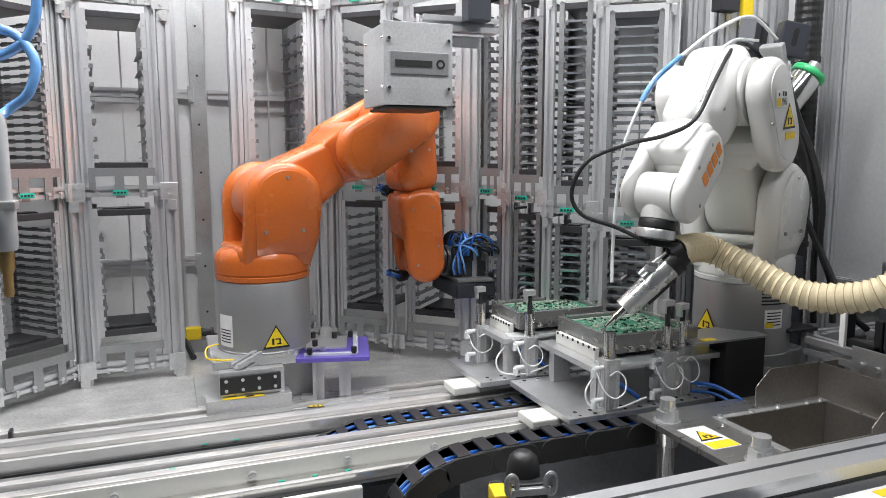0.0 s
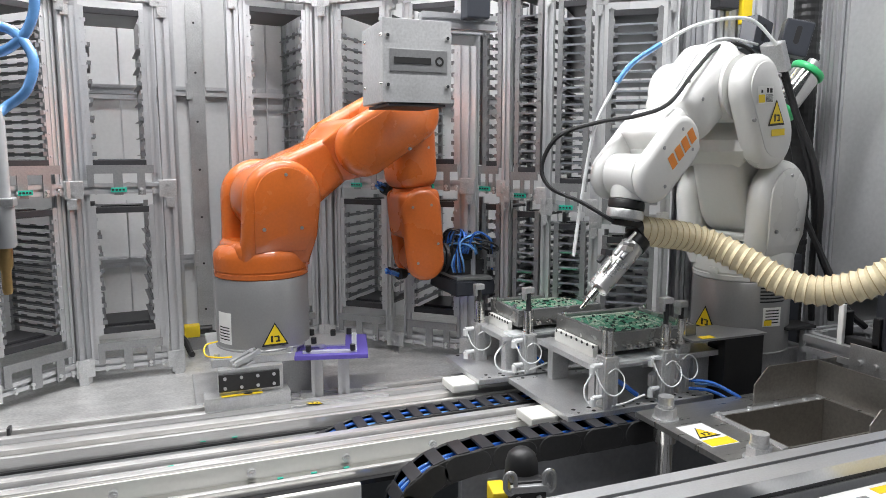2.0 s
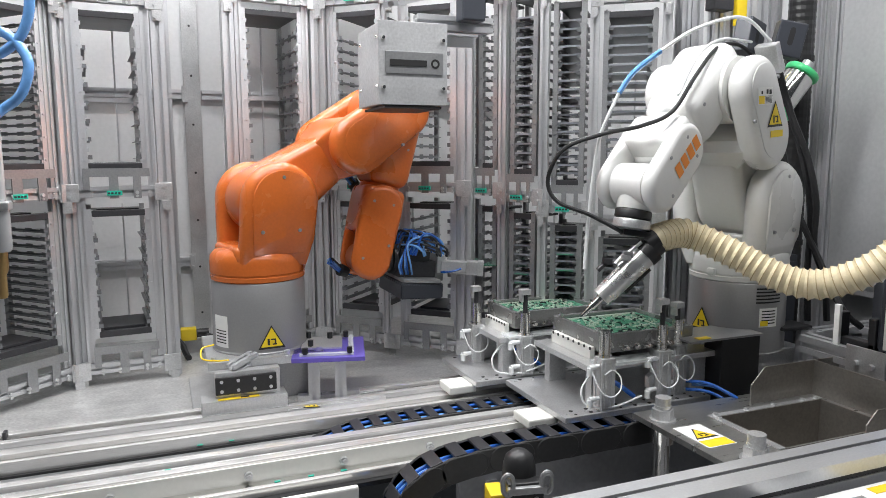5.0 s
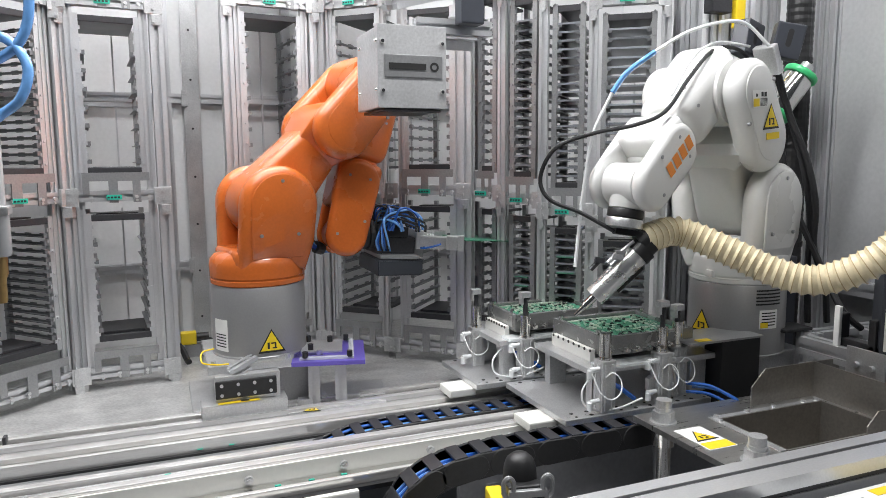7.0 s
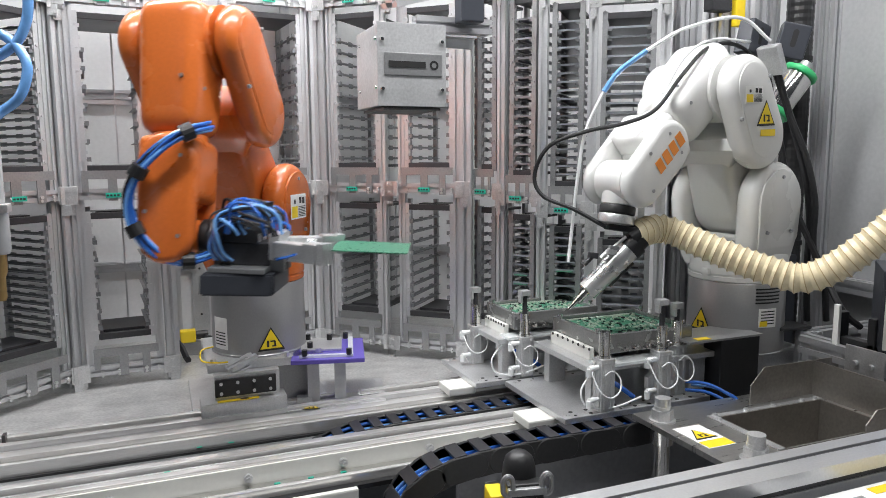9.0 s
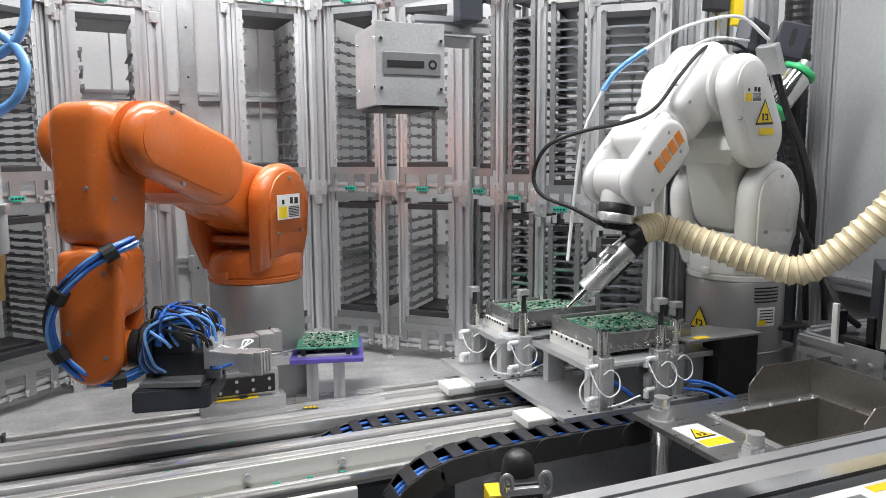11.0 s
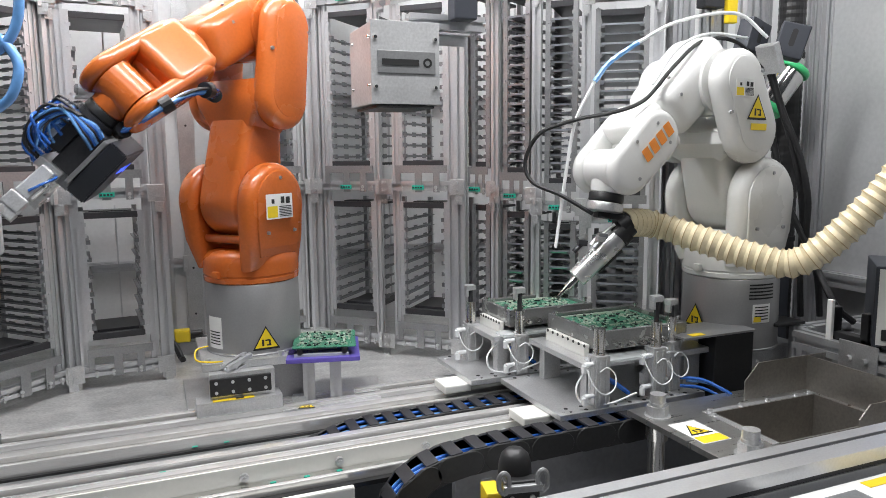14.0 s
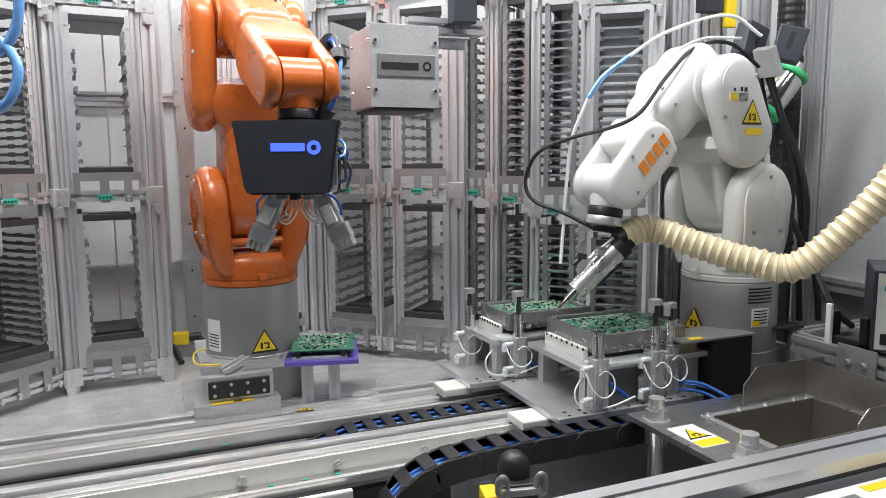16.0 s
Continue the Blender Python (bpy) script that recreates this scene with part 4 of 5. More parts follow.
    for k in range(16):
        a0, a1 = 2 * math.pi * k / 16, 2 * math.pi * (k + 1) / 16
        ring = [bm.verts.new((0.373 + r * math.cos(a), -0.3972, 0.731 + r * math.sin(a))) for r, a in ((0.011, a0), (0.011, a1), (0.006, a1), (0.006, a0))]
        bm.faces.new(ring[::-1])
    part("ring_mark", bm, M_INK, pl)
    bm = bmesh.new()
    box(bm, 0.25, -0.392, 0.628, 0.39, -0.22, 0.634)
    part("lens_plate", bm, M_BLACK, t)
    bm = bmesh.new()
    profile(bm, (0.36, -0.30, 0.842), (0.56, -0.30, 0.842), 0.036)
    part("arm", bm, M_ALU, t)
    bm = bmesh.new()
    box(bm, 0.40, -0.25, 0.825, 0.55, -0.22, 0.835)
    box(bm, 0.40, -0.225, 0.80, 0.55, -0.22, 0.835)
    part("arm_angle", bm, M_ALU, t)
    bm = bmesh.new()
    box(bm, 0.455, -0.37, 0.842, 0.515, -0.325, 1.0, 0.004)
    part("clamp_block", bm, M_SLATE, t)
    bm = bmesh.new()
    profile(bm, (0.485, -0.345, 1.0), (0.485, -0.345, 1.45), 0.04)
    part("hanger", bm, M_ALU, t)
    t = thing("crossbeam", pose(0, 0, 0), "dark slotted profile beam under the cell roof", "beam")
    bm = bmesh.new()
    profile(bm, (0.30, -0.28, 0.90), (0.75, 0.05, 1.06), 0.045)
    part("bar", bm, M_ALU, t)


def build_columns():
    # back wall framing and right-hand columns
    t = thing("wall_framing", pose(0, 0, 0), "aluminium strips and rails framing the back panels", "framing")
    for x, w in ((-0.52, 0.03), (-0.20, 0.03), (0.22, 0.03), (0.6, 0.03)):
        bm = bmesh.new()
        profile(bm, (x, 0.735, TABLE), (x, 0.735, 1.4), w)
        part("upright", bm, M_ALU, t)
    bm = bmesh.new()
    box(bm, -0.145, 0.722, TABLE, -0.09, 0.728, 1.4, 0.001)
    part("cover_strip", bm, M_PLATE, t)
    for z in (0.14, 0.735, 1.2):
        bm = bmesh.new()
        profile(bm, (-1.2, 0.735, z), (-0.148, 0.735, z), 0.032)
        part("rail", bm, M_ALU, t)
        bm = bmesh.new()
        profile(bm, (-0.085, 0.735, z), (1.2, 0.735, z), 0.032)
        part("rail", bm, M_ALU, t)
        bm = bmesh.new()
        box(bm, -0.152, 0.712, z - 0.028, -0.132, 0.7195, z + 0.028, 0.001)
        for k in (-0.018, 0.018):
            rod(bm, (-0.142, 0.712, z + k), (-0.142, 0.707, z + k), 0.005, n=10)
        part("joint_plate", bm, M_PLATE, t)
    for i in range(7):
        bm = bmesh.new()
        z = -0.05 + i * 0.17
        rod(bm, (-0.118, 0.722, z), (-0.118, 0.719, z), 0.004, n=10)
        part("rivet", bm, M_DARK, t)
    for x, y, w in ((1.47, -0.265, 0.045), (1.53, -0.275, 0.03), (1.638, -0.362, 0.024), (1.648, -0.392, 0.03)):
        post(x, y, TABLE, 1.6, w)
    c = thing("cable_duct", pose(1.592, -0.322, TABLE), "black corrugated cable duct standing between profiles", "cable duct")
    bm = bmesh.new()
    spin(bm, [(0.0385 + 0.0012 * (i % 2), i * 0.011) for i in range(150)], 20)
    part("duct", bm, M_BLACK, c)
    for k in range(6):
        bm = bmesh.new()
        spin(bm, [(0.042, 0.1 + k * 0.28), (0.042, 0.115 + k * 0.28)], 20)
        part("clip_band", bm, M_RUBBER, c)
    c = thing("cable_cabinet", pose(1.50, -0.37, -1.0), "slate grey sheet cabinet standing behind the white robot", "cabinet")
    bm = bmesh.new()
    box(bm, -0.045, -0.035, 0.0, 0.045, 0.035, 1.22, 0.006)
    part("body", bm, M_SLATE, c)
    bm = bmesh.new()
    box(bm, -0.040, -0.039, 0.70, 0.040, -0.0355, 1.20, 0.002)
    part("front_panel", bm, M_SLATE, c)
    w = thing("wall_trim", pose(0, 0, 0), "slotted aluminium trim rail along the side panel", "rail")
    bm = bmesh.new()
    profile(bm, (1.643, -0.43, 0.135), (1.643, -1.6, 0.135), 0.04)
    part("bar", bm, M_ALU, w)
    for i, (x, y) in enumerate(((1.14, -0.33), (1.20, -0.30), (1.30, -0.28), (1.36, -0.26))):
        post(x, y, TABLE, 1.6, (0.03, 0.042, 0.03, 0.042)[i])
    v = thing("valve_block", pose(1.36, -0.31, 0.98), "small dark valve with a yellow tab high on a profile", "valve")
    bm = bmesh.new()
    box(bm, -0.11, -0.02, -0.05, -0.04, 0.02, 0.03, 0.004)
    part("body", bm, M_DARK, v)
    bm = bmesh.new()
    box(bm, -0.025, -0.02, -0.09, 0.01, 0.0, 0.02, 0.004)
    part("tab", bm, M_YELLOW, v)
    cn = thing("air_canister", pose(1.47, -0.40, 0.70, 0, 35, -20), "brushed metal air canister with green end rings", "canister")
    bm = bmesh.new()
    spin(bm, [(0.040, -0.06), (0.042, -0.05), (0.042, 0.05), (0.04, 0.06)], 28)
    part("body", bm, M_RAIL, cn, "", True)
    for z in (-0.065, 0.065):
        bm = bmesh.new()
        spin(bm, [(0.046, z - 0.009), (0.049, z - 0.005), (0.049, z + 0.005), (0.046, z + 0.009)], 28)
        part("end_ring", bm, M_GREENCAP, cn, "bright green plastic ring", True)
    bm = bmesh.new()
    rod(bm, (0, 0, 0.07), (0, 0, 0.10), 0.018, n=16)
    part("port", bm, M_PLATE, cn, "", True)


def build_left():
    t = thing("air_cylinder", pose(-0.497, -0.60, 0.30), "clear pneumatic dispenser cylinder with a brass nozzle", "cylinder")
    bm = bmesh.new()
    spin(bm, [(0.017, 0.06), (0.020, 0.065), (0.020, 0.13), (0.016, 0.135), (0.016, 0.27), (0.012, 0.29)], 24)
    part("barrel", bm, M_BARREL, t, "", True)
    bm = bmesh.new()
    box(bm, -0.03, -0.02, 0.13, 0.022, 0.02, 0.145, 0.003)
    part("clamp", bm, M_PLATE, t)
    bm = bmesh.new()
    spin(bm, [(0.006, -0.02), (0.008, -0.015), (0.008, 0.02), (0.012, 0.03), (0.012, 0.06)], 18)
    part("nozzle", bm, M_BRASS, t, "brass nozzle tip", True)
    bm = bmesh.new()
    box(bm, -0.14, -0.02, 0.11, -0.015, 0.02, 0.15, 0.003)
    part("bracket", bm, M_ALU, t)
    post(-0.65, -0.60, -1.0, 1.6)
    t = thing("air_hose", pose(-0.46, -0.575, 0.69), "looped clear blue air hose hanging above the dispenser", "hose")
    bm = bmesh.new()
    tube(bm, [(0.036, 0.01, 0.25), (0.034, 0.0, 0.11), (0.026, 0.0, 0.054), (0.002, 0.004, 0.016), (-0.04, 0.017, -0.003), (-0.09, 0.02, 0.02)], 0.0085, 12, 12)
    part("upper_loop", bm, M_LBLUE, t, "", True)
    bm = bmesh.new()
    tube(bm, [(-0.09, 0.03, 0.05), (-0.036, 0.023, 0.044), (-0.001, 0.007, 0.03), (0.025, -0.009, -0.013), (0.012, -0.012, -0.065), (-0.02, -0.002, -0.092), (-0.037, -0.02, -0.11)], 0.0085, 12, 12)
    part("lower_loop", bm, M_LBLUE, t, "", True)
    p = thing("sensor_plug", pose(-0.17, 0.505, TABLE), "yellow sensor plug with a black cable on the table", "plug")
    bm = bmesh.new()
    box(bm, -0.03, -0.02, 0.045, 0.02, 0.02, 0.085, 0.004)
    part("plug", bm, M_YELLOW, p)
    bm = bmesh.new()
    rod(bm, (0.02, 0, 0.065), (0.06, 0, 0.065), 0.015, n=14)
    part("socket", bm, M_BLACK, p, "", True)
    bm = bmesh.new()
    box(bm, -0.02, -0.015, 0, 0.05, 0.015, 0.045, 0.003)
    part("stand", bm, M_STEEL, p)
    for k in range(2):
        bm = bmesh.new()
        tube(bm, [(0.05 - k * 0.1, -0.02, 0.06), (0.09 - k * 0.12, -0.05, 0.045), (0.085 - k * 0.1, -0.08, 0.012), (0.08 - k * 0.09, -0.1, 0.008)], 0.010, 8)
        part("cable", bm, M_RUBBER, p, "", True)


build_bed()
energy_chain("energy_chain", -0.418, -0.345, [(0.06, -0.155), (0.10, -0.142), (0.16, -0.125), (0.25, -0.118), (0.55, -0.115), (1.0, -0.115)], 20, 0.028, 3, "black plastic cable chain with blue hoses in the rail channel")
energy_chain("energy_chain", -0.705, -0.635, [(0.29, -0.34), (0.20, -0.30), (0.155, -0.23), (0.175, -0.155), (0.25, -0.105), (0.37, -0.088), (0.6, -0.085), (0.95, -0.085)], 19, 0.056, 6, "thick black plastic cable chain with blue hoses, bent at its end")
build_sink()
build_frames()
build_columns()
build_left()
# ---- fixtures, pedestal, board table ----
def clamp_cylinder(parent, x, y, z0, h, top, turn=0):
    """A square air cylinder with rod, dark pole and hooked head; fittings and a looped hose."""
    m = pose(x, y, z0, 0, 0, turn)
    bm = bmesh.new()
    box(bm, -0.0185, -0.0185, 0, 0.0185, 0.0185, h, 0.002)
    for k in (-0.012, 0.006):
        box(bm, -0.0205, k, h * 0.06, 0.0205, k + 0.006, h * 0.94, 0.001)
        box(bm, k, -0.0205, h * 0.06, k + 0.006, 0.0205, h * 0.94, 0.001)
    c = part("clamp_cylinder", bm, M_PLATE, parent, "square aluminium clamp cylinder", m=m)
    bm = bmesh.new()
    rod(bm, (0, 0, h), (0, 0, h + 0.062), 0.0135, n=20)
    rod(bm, (0, 0, h), (0, 0, h + 0.006), 0.016, n=18)
    part("sleeve", bm, M_RAIL, c, "", True)
    if top - z0 < h + 0.07:
        return c
    bm = bmesh.new()
    rod(bm, (0, 0, h + 0.062), (0, 0, top - z0), 0.0065, n=12)
    part("rod", bm, M_DARK, c, "", True)
    bm = bmesh.new()
    box(bm, -0.016, -0.011, top - z0, 0.012, 0.011, top - z0 + 0.015, 0.002)
    box(bm, -0.016, -0.008, top - z0 - 0.018, -0.009, 0.008, top - z0, 0.001)
    part("head", bm, M_PLATE, c)
    return c


def fitting(parent, p, d):
    bm = bmesh.new()
    p, d = Vector(p), Vector(d)
    rod(bm, p, p + d * 0.013, 0.0055, n=12)
    rod(bm, p + d * 0.013, p + d * 0.028, 0.0065, n=12)
    rod(bm, p + d * 0.026, p + d * 0.026 + Vector((0, 0, -0.018)), 0.007, n=12)
    part("air_fitting", bm, M_HOSEW, parent, "white push-in air fitting", True)


def hose(parent, pts, r=0.0019, material=None):
    bm = bmesh.new()
    tube(bm, pts, r, 7, 10)
    part("air_hose", bm, material or M_HOSEW, parent, "", True)


def board_fixture(x0, y0, x1, y1, px0, py0, label, clamps):
    """A sliding fixture: base plate, pillars, carrier plate and a frame for a board."""
    t = thing("board_fixture", pose(0, 0, 0), label, "fixture", "board fixtures on the rails")
    zb = -0.07
    bm = bmesh.new()
    box(bm, x0, y0, zb - 0.014, x1, y1, zb, 0.0015)
    for i in range(9):
        for j in range(2):
            hx, hy = x0 + 0.02 + i * 0.048, (y0 + 0.02 + j * (y1 - y0 - 0.04))
            rod(bm, (hx, hy, zb), (hx, hy, zb + 0.0012), 0.006, n=10)
    part("base_plate", bm, M_PLATE, t)
    for i in range(10):
        for j in range(3):
            bm = bmesh.new()
            hx, hy = x0 + 0.035 + i * 0.041, y0 + (0.012, 0.034, y1 - y0 - 0.014)[j]
            rod(bm, (hx, hy, zb), (hx, hy, zb + 0.0006), 0.0052 if (i + j) % 3 else 0.0035, n=10)
            part("screw_hole", bm, M_INK, t)
    mx0, my0, mx1, my1 = px0 - 0.05, y0 + 0.03, px0 + 0.33, y1 - 0.01
    for x in (mx0 + 0.02, mx1 - 0.07):
        for y in (my0 + 0.02, my1 - 0.045):
            bm = bmesh.new()
            box(bm, x, y, zb, x + 0.05, y + 0.025, 0.018, 0.002)
            part("pillar", bm, M_PLATE, t)
    bm = bmesh.new()
    box(bm, mx0, my0, 0.018, mx1, my1, 0.032, 0.0015)
    part("carrier_plate", bm, M_PLATE, t)
    bm = bmesh.new()
    box(bm, mx0 + 0.02, my0 - 0.02, 0.0325, mx1 - 0.15, my0 + 0.03, 0.040, 0.001)
    part("acrylic_strip", bm, M_CLEAR, t, "clear acrylic strip")
    bm = bmesh.new()
    w, d = 0.265, my1 - my0 - 0.03
    for a, b, c, e in ((0, 0, w, 0.012), (0, d - 0.012, w, d), (0, 0.012, 0.012, d - 0.012), (w - 0.012, 0.012, w, d - 0.012)):
        box(bm, px0 + a, py0 + b, 0.052, px0 + c, py0 + e, 0.098, 0.0015)
    part("frame", bm, M_NEST, t)
    bm = bmesh.new()
    box(bm, px0 + 0.012, py0 + 0.012, 0.052, px0 + w - 0.012, py0 + d - 0.012, 0.06)
    part("nest", bm, M_DARK, t)
    bm = bmesh.new()
    box(bm, px0 - 0.016, py0 + 0.03, 0.0325, px0 - 0.002, py0 + d - 0.02, 0.062, 0.001)
    part("terminal_strip", bm, M_CREAM, t)
    for i in range(8):
        bm = bmesh.new()
        y = py0 + 0.03 + i * (d - 0.06) / 7
        rod(bm, (px0 - 0.016, y, 0.06), (px0 - 0.0175, y, 0.06), 0.004, n=8)
        part("contact_hole", bm, M_INK, t)
    for i in range(5):
        bm = bmesh.new()
        x = px0 + 0.045 + i * 0.032
        rod(bm, (x, py0, 0.07), (x, py0 - 0.030, 0.07), 0.0075, n=12)
        rod(bm, (x, py0 - 0.030, 0.07), (x, py0 - 0.038, 0.07), 0.0045, n=10)
        part("spring_pin", bm, M_RAIL, t, "", True)
    for x in (px0 + 0.005, px0 + w - 0.005):
        for y in (py0 + 0.03, py0 + d - 0.03):
            bm = bmesh.new()
            rod(bm, (x, y, 0.098), (x, y, 0.108), 0.004, n=10)
            rod(bm, (x, y, 0.104), (x, y, 0.109), 0.0065, n=10)
            part("locating_pin", bm, M_RAIL, t, "", True)
    for x, y, h, top, turn in clamps:
        c = clamp_cylinder(t, x, y, zb, h, top, turn)
        fitting(c, (-0.021, -0.005, h * 0.85), (-1, -0.2, 0))
        fitting(c, (-0.021, -0.008, h * 0.25), (-1, -0.2, 0))
        hose(c, [(-0.045, -0.015, h * 0.8), (-0.038, -0.04, h * 0.5), (-0.015, -0.048, h * 0.36), (0.012, -0.046, h * 0.45), (0.020, -0.036, h * 0.66), (0.004, -0.028, h * 0.80), (-0.014, -0.024, h * 0.72)], 0.0017)
    hose(t, [(mx0 + 0.02, my0 + 0.02, 0.01), (mx0 - 0.02, my0 + 0.0, -0.02), (mx0 - 0.01, my0 - 0.01, -0.055), (mx0 + 0.05, my0 - 0.03, -0.06), (mx0 + 0.12, my0 - 0.04, -0.04)], 0.0024)
    hose(t, [(mx0 + 0.05, my0 + 0.0, 0.0), (mx0 + 0.08, my0 - 0.01, -0.02), (mx0 + 0.12, my0 - 0.01, -0.05)], 0.006, M_BLUE)
    bm = bmesh.new()
    rod(bm, (mx0 + 0.19, my0 - 0.005, -0.025), (mx0 + 0.19, my0 + 0.01, -0.025), 0.028, n=6)
    part("bearing_flange", bm, M_PLATE, t)
    board(pose(px0 + w / 2, py0 + d / 2, 0.088), w - 0.03, d - 0.03, "green circuit board clamped in the fixture frame", "boards on the fixtures")
    # slider block under the plate
    bm = bmesh.new()
    box(bm, x0 - 0.065, (y0 + y1) / 2 - 0.1, -0.106, x0 + 0.01, (y0 + y1) / 2 - 0.02, -0.085, 0.004)
    part("slider_block", bm, M_CREAM, t, "white plastic slider block")


def build_fixtures():
    board_fixture(0.585, -0.655, 1.0, -0.355, 0.715, -0.605, "aluminium fixture with clamp cylinders holding a board under the screwing head", [(0.70, -0.635, 0.125, 0.115, 0), (0.865, -0.63, 0.125, 0.165, 0), (0.935, -0.60, 0.125, 0.145, 10)])
    board_fixture(0.505, -0.345, 0.95, -0.10, 0.635, -0.31, "aluminium fixture standing behind the first one with a board", [(0.585, -0.165, 0.11, 0.135, 0), (0.655, -0.33, 0.11, 0.15, 0)])
    # robot pedestal
    t = thing("robot_pedestal", pose(0, 0, TABLE), "milled aluminium pedestal under the orange robot", "pedestal")
    bm = bmesh.new()
    box(bm, -0.15, -0.15, 0.118, 0.15, 0.15, 0.14, 0.003)
    part("top_plate", bm, M_PLATE, t)
    bm = bmesh.new()
    box(bm, -0.12, -0.12, 0.018, 0.12, 0.13, 0.118, 0.003)
    part("riser", bm, M_STEEL, t)
    bm = bmesh.new()
    box(bm, -0.19, -0.115, 0.0, 0.16, 0.16, 0.018, 0.003)
    part("foot_plate", bm, M_PLATE, t)
    for x, y in ((-0.135, -0.135), (0.135, -0.135), (-0.05, -0.14), (0.05, -0.14)):
        bm = bmesh.new()
        rod(bm, (x, y, 0.14), (x, y, 0.152), 0.008, n=6)
        part("bolt", bm, M_PLATE, t)
    w = thing("robot_pedestal", pose(1.245, -0.48, -0.107), "thick aluminium base plate under the white robot", "pedestal")
    bm = bmesh.new()
    box(bm, -0.075, -0.11, 0.0, 0.13, 0.14, 0.107, 0.004)
    part("top_plate", bm, M_PLATE, w)
    for x in (0.0, 0.09):
        bm = bmesh.new()
        rod(bm, (x, -0.11, 0.06), (x, -0.118, 0.06), 0.008, n=6)
        part("bolt", bm, M_RAIL, w)
    g = thing("gripper_dock", pose(-0.062, -0.185, TABLE + 0.022), "black dock bar on an aluminium block in front of the robot", "dock")
    bm = bmesh.new()
    box(bm, -0.11, -0.02, 0, 0.10, 0.04, 0.035, 0.003)
    box(bm, -0.075, 0.0, 0.035, 0.085, 0.03, 0.10, 0.002)
    part("block", bm, M_PLATE, g)
    bm = bmesh.new()
    box(bm, -0.075, -0.010, 0.045, 0.075, 0.0, 0.090, 0.003)
    bar = part("bar", bm, M_BLACK, g, "black anodised bar with steel screws")
    for i in range(4):
        for z in (0.055, 0.08):
            bm = bmesh.new()
            rod(bm, (-0.06 + i * 0.04, -0.010, z), (-0.06 + i * 0.04, -0.0135, z), 0.0042, n=10)
            part("screw", bm, M_PLATE, bar)
    bm = bmesh.new()
    box(bm, -0.07, -0.019, 0.0355, 0.03, -0.005, 0.0365)
    lab = part("warning_label", bm, M_YELLOW, g, "yellow pinch warning label")
    bm = bmesh.new()
    box(bm, -0.015, -0.017, 0.0368, 0.005, -0.007, 0.0374)
    part("print", bm, M_INK, lab)
    bm = bmesh.new()
    profile(bm, (-0.035, 0.015, 0.10), (0.03, 0.06, 0.118), 0.03)
    part("slide", bm, M_ALU, g)
    w = thing("earth_cable", pose(-0.15, -0.1, 0.0), "thin yellow-green earth cable at the robot base", "cable")
    bm = bmesh.new()
    tube(bm, [(0.02, 0.0, 0.035), (-0.01, -0.01, 0.03), (-0.012, -0.035, 0.01), (0.02, -0.06, 0.008), (0.05, -0.065, 0.008)], 0.0022, 7)
    part("wire", bm, M_YELLOW, w, "", True)
    # board table
    b = thing("board_table", pose(0.168, -0.115, TABLE, 0, 0, -14), "violet plate on aluminium posts that receives a board", "board table")
    bm = bmesh.new()
    box(bm, -0.11, -0.12, 0.0, 0.15, 0.12, 0.014, 0.002)
    part("foot_plate", bm, M_PLATE, b)
    for x in (-0.04, 0.03):
        bm = bmesh.new()
        profile(bm, (x, -0.05, 0.014), (x, -0.05, 0.128), 0.03)
        part("post", bm, M_ALU, b)
    for x, y in ((-0.065, -0.055), (0.06, -0.03)):
        bm = bmesh.new()
        box(bm, x - 0.02, y - 0.012, 0.014, x + 0.02, y + 0.012, 0.03, 0.003)
        part("foot_bracket", bm, M_PLATE, b)
    bm = bmesh.new()
    box(bm, -0.095, -0.10, 0.128, 0.095, 0.11, 0.140, 0.002)
    part("plate", bm, M_PURPLE, b, "violet anodised plate")
    bm = bmesh.new()
    box(bm, -0.075, -0.085, 0.1405, 0.066, -0.072, 0.148, 0.001)
    box(bm, 0.052, -0.072, 0.1405, 0.066, 0.105, 0.148, 0.001)
    part("stop_strip", bm, M_CLEAR, b)
    bm = bmesh.new()
    box(bm, -0.075, -0.02, 0.1405, 0.035, 0.10, 0.146, 0.001)
    part("inner_plate", bm, M_PLATE, b)
    for x, y in ((-0.06, -0.08), (0.055, -0.08), (-0.05, 0.0), (0.0, 0.08), (0.045, 0.09), (-0.06, 0.09)):
        bm = bmesh.new()
        rod(bm, (x, y, 0.146), (x, y, 0.162), 0.0075, n=14)
        part("peg", bm, M_BLACK, b, "", True)
    bm = bmesh.new()
    box(bm, -0.15, -0.02, 0.10, -0.10, 0.03, 0.135, 0.002)
    part("sensor_block", bm, M_PLATE, b)
    for i in range(4):
        bm = bmesh.new()
        rod(bm, (-0.12 + i * 0.006, -0.02, 0.12), (-0.115 + i * 0.006, -0.045, 0.12), 0.004, n=8)
        part("sensor_pin", bm, M_RAIL, b)
    lab = warning_triangle("warning_label", b, pose(-0.045, -0.118, 0.0148, -90, 0, 0), 0.045)
    # safety switch on a post
    s = thing("safety_switch", pose(0.322, -0.93, -0.472, 0, 0, -12), "black safety switch with a steel loop on a yellow post", "switch")
    bm = bmesh.new()
    spin(bm, [(0.030, 0.36), (0.030, 0.435), (0.0285, 0.455), (0.024, 0.470), (0.014, 0.479), (0.004, 0.481)], 32)
    part("dome", bm, M_BLACK, s, "", True)
    bm = bmesh.new()
    box(bm, -0.032, -0.046, 0.34, 0.032, -0.02, 0.44, 0.004)
    part("body", bm, M_BLACK, s)
    bm = bmesh.new()
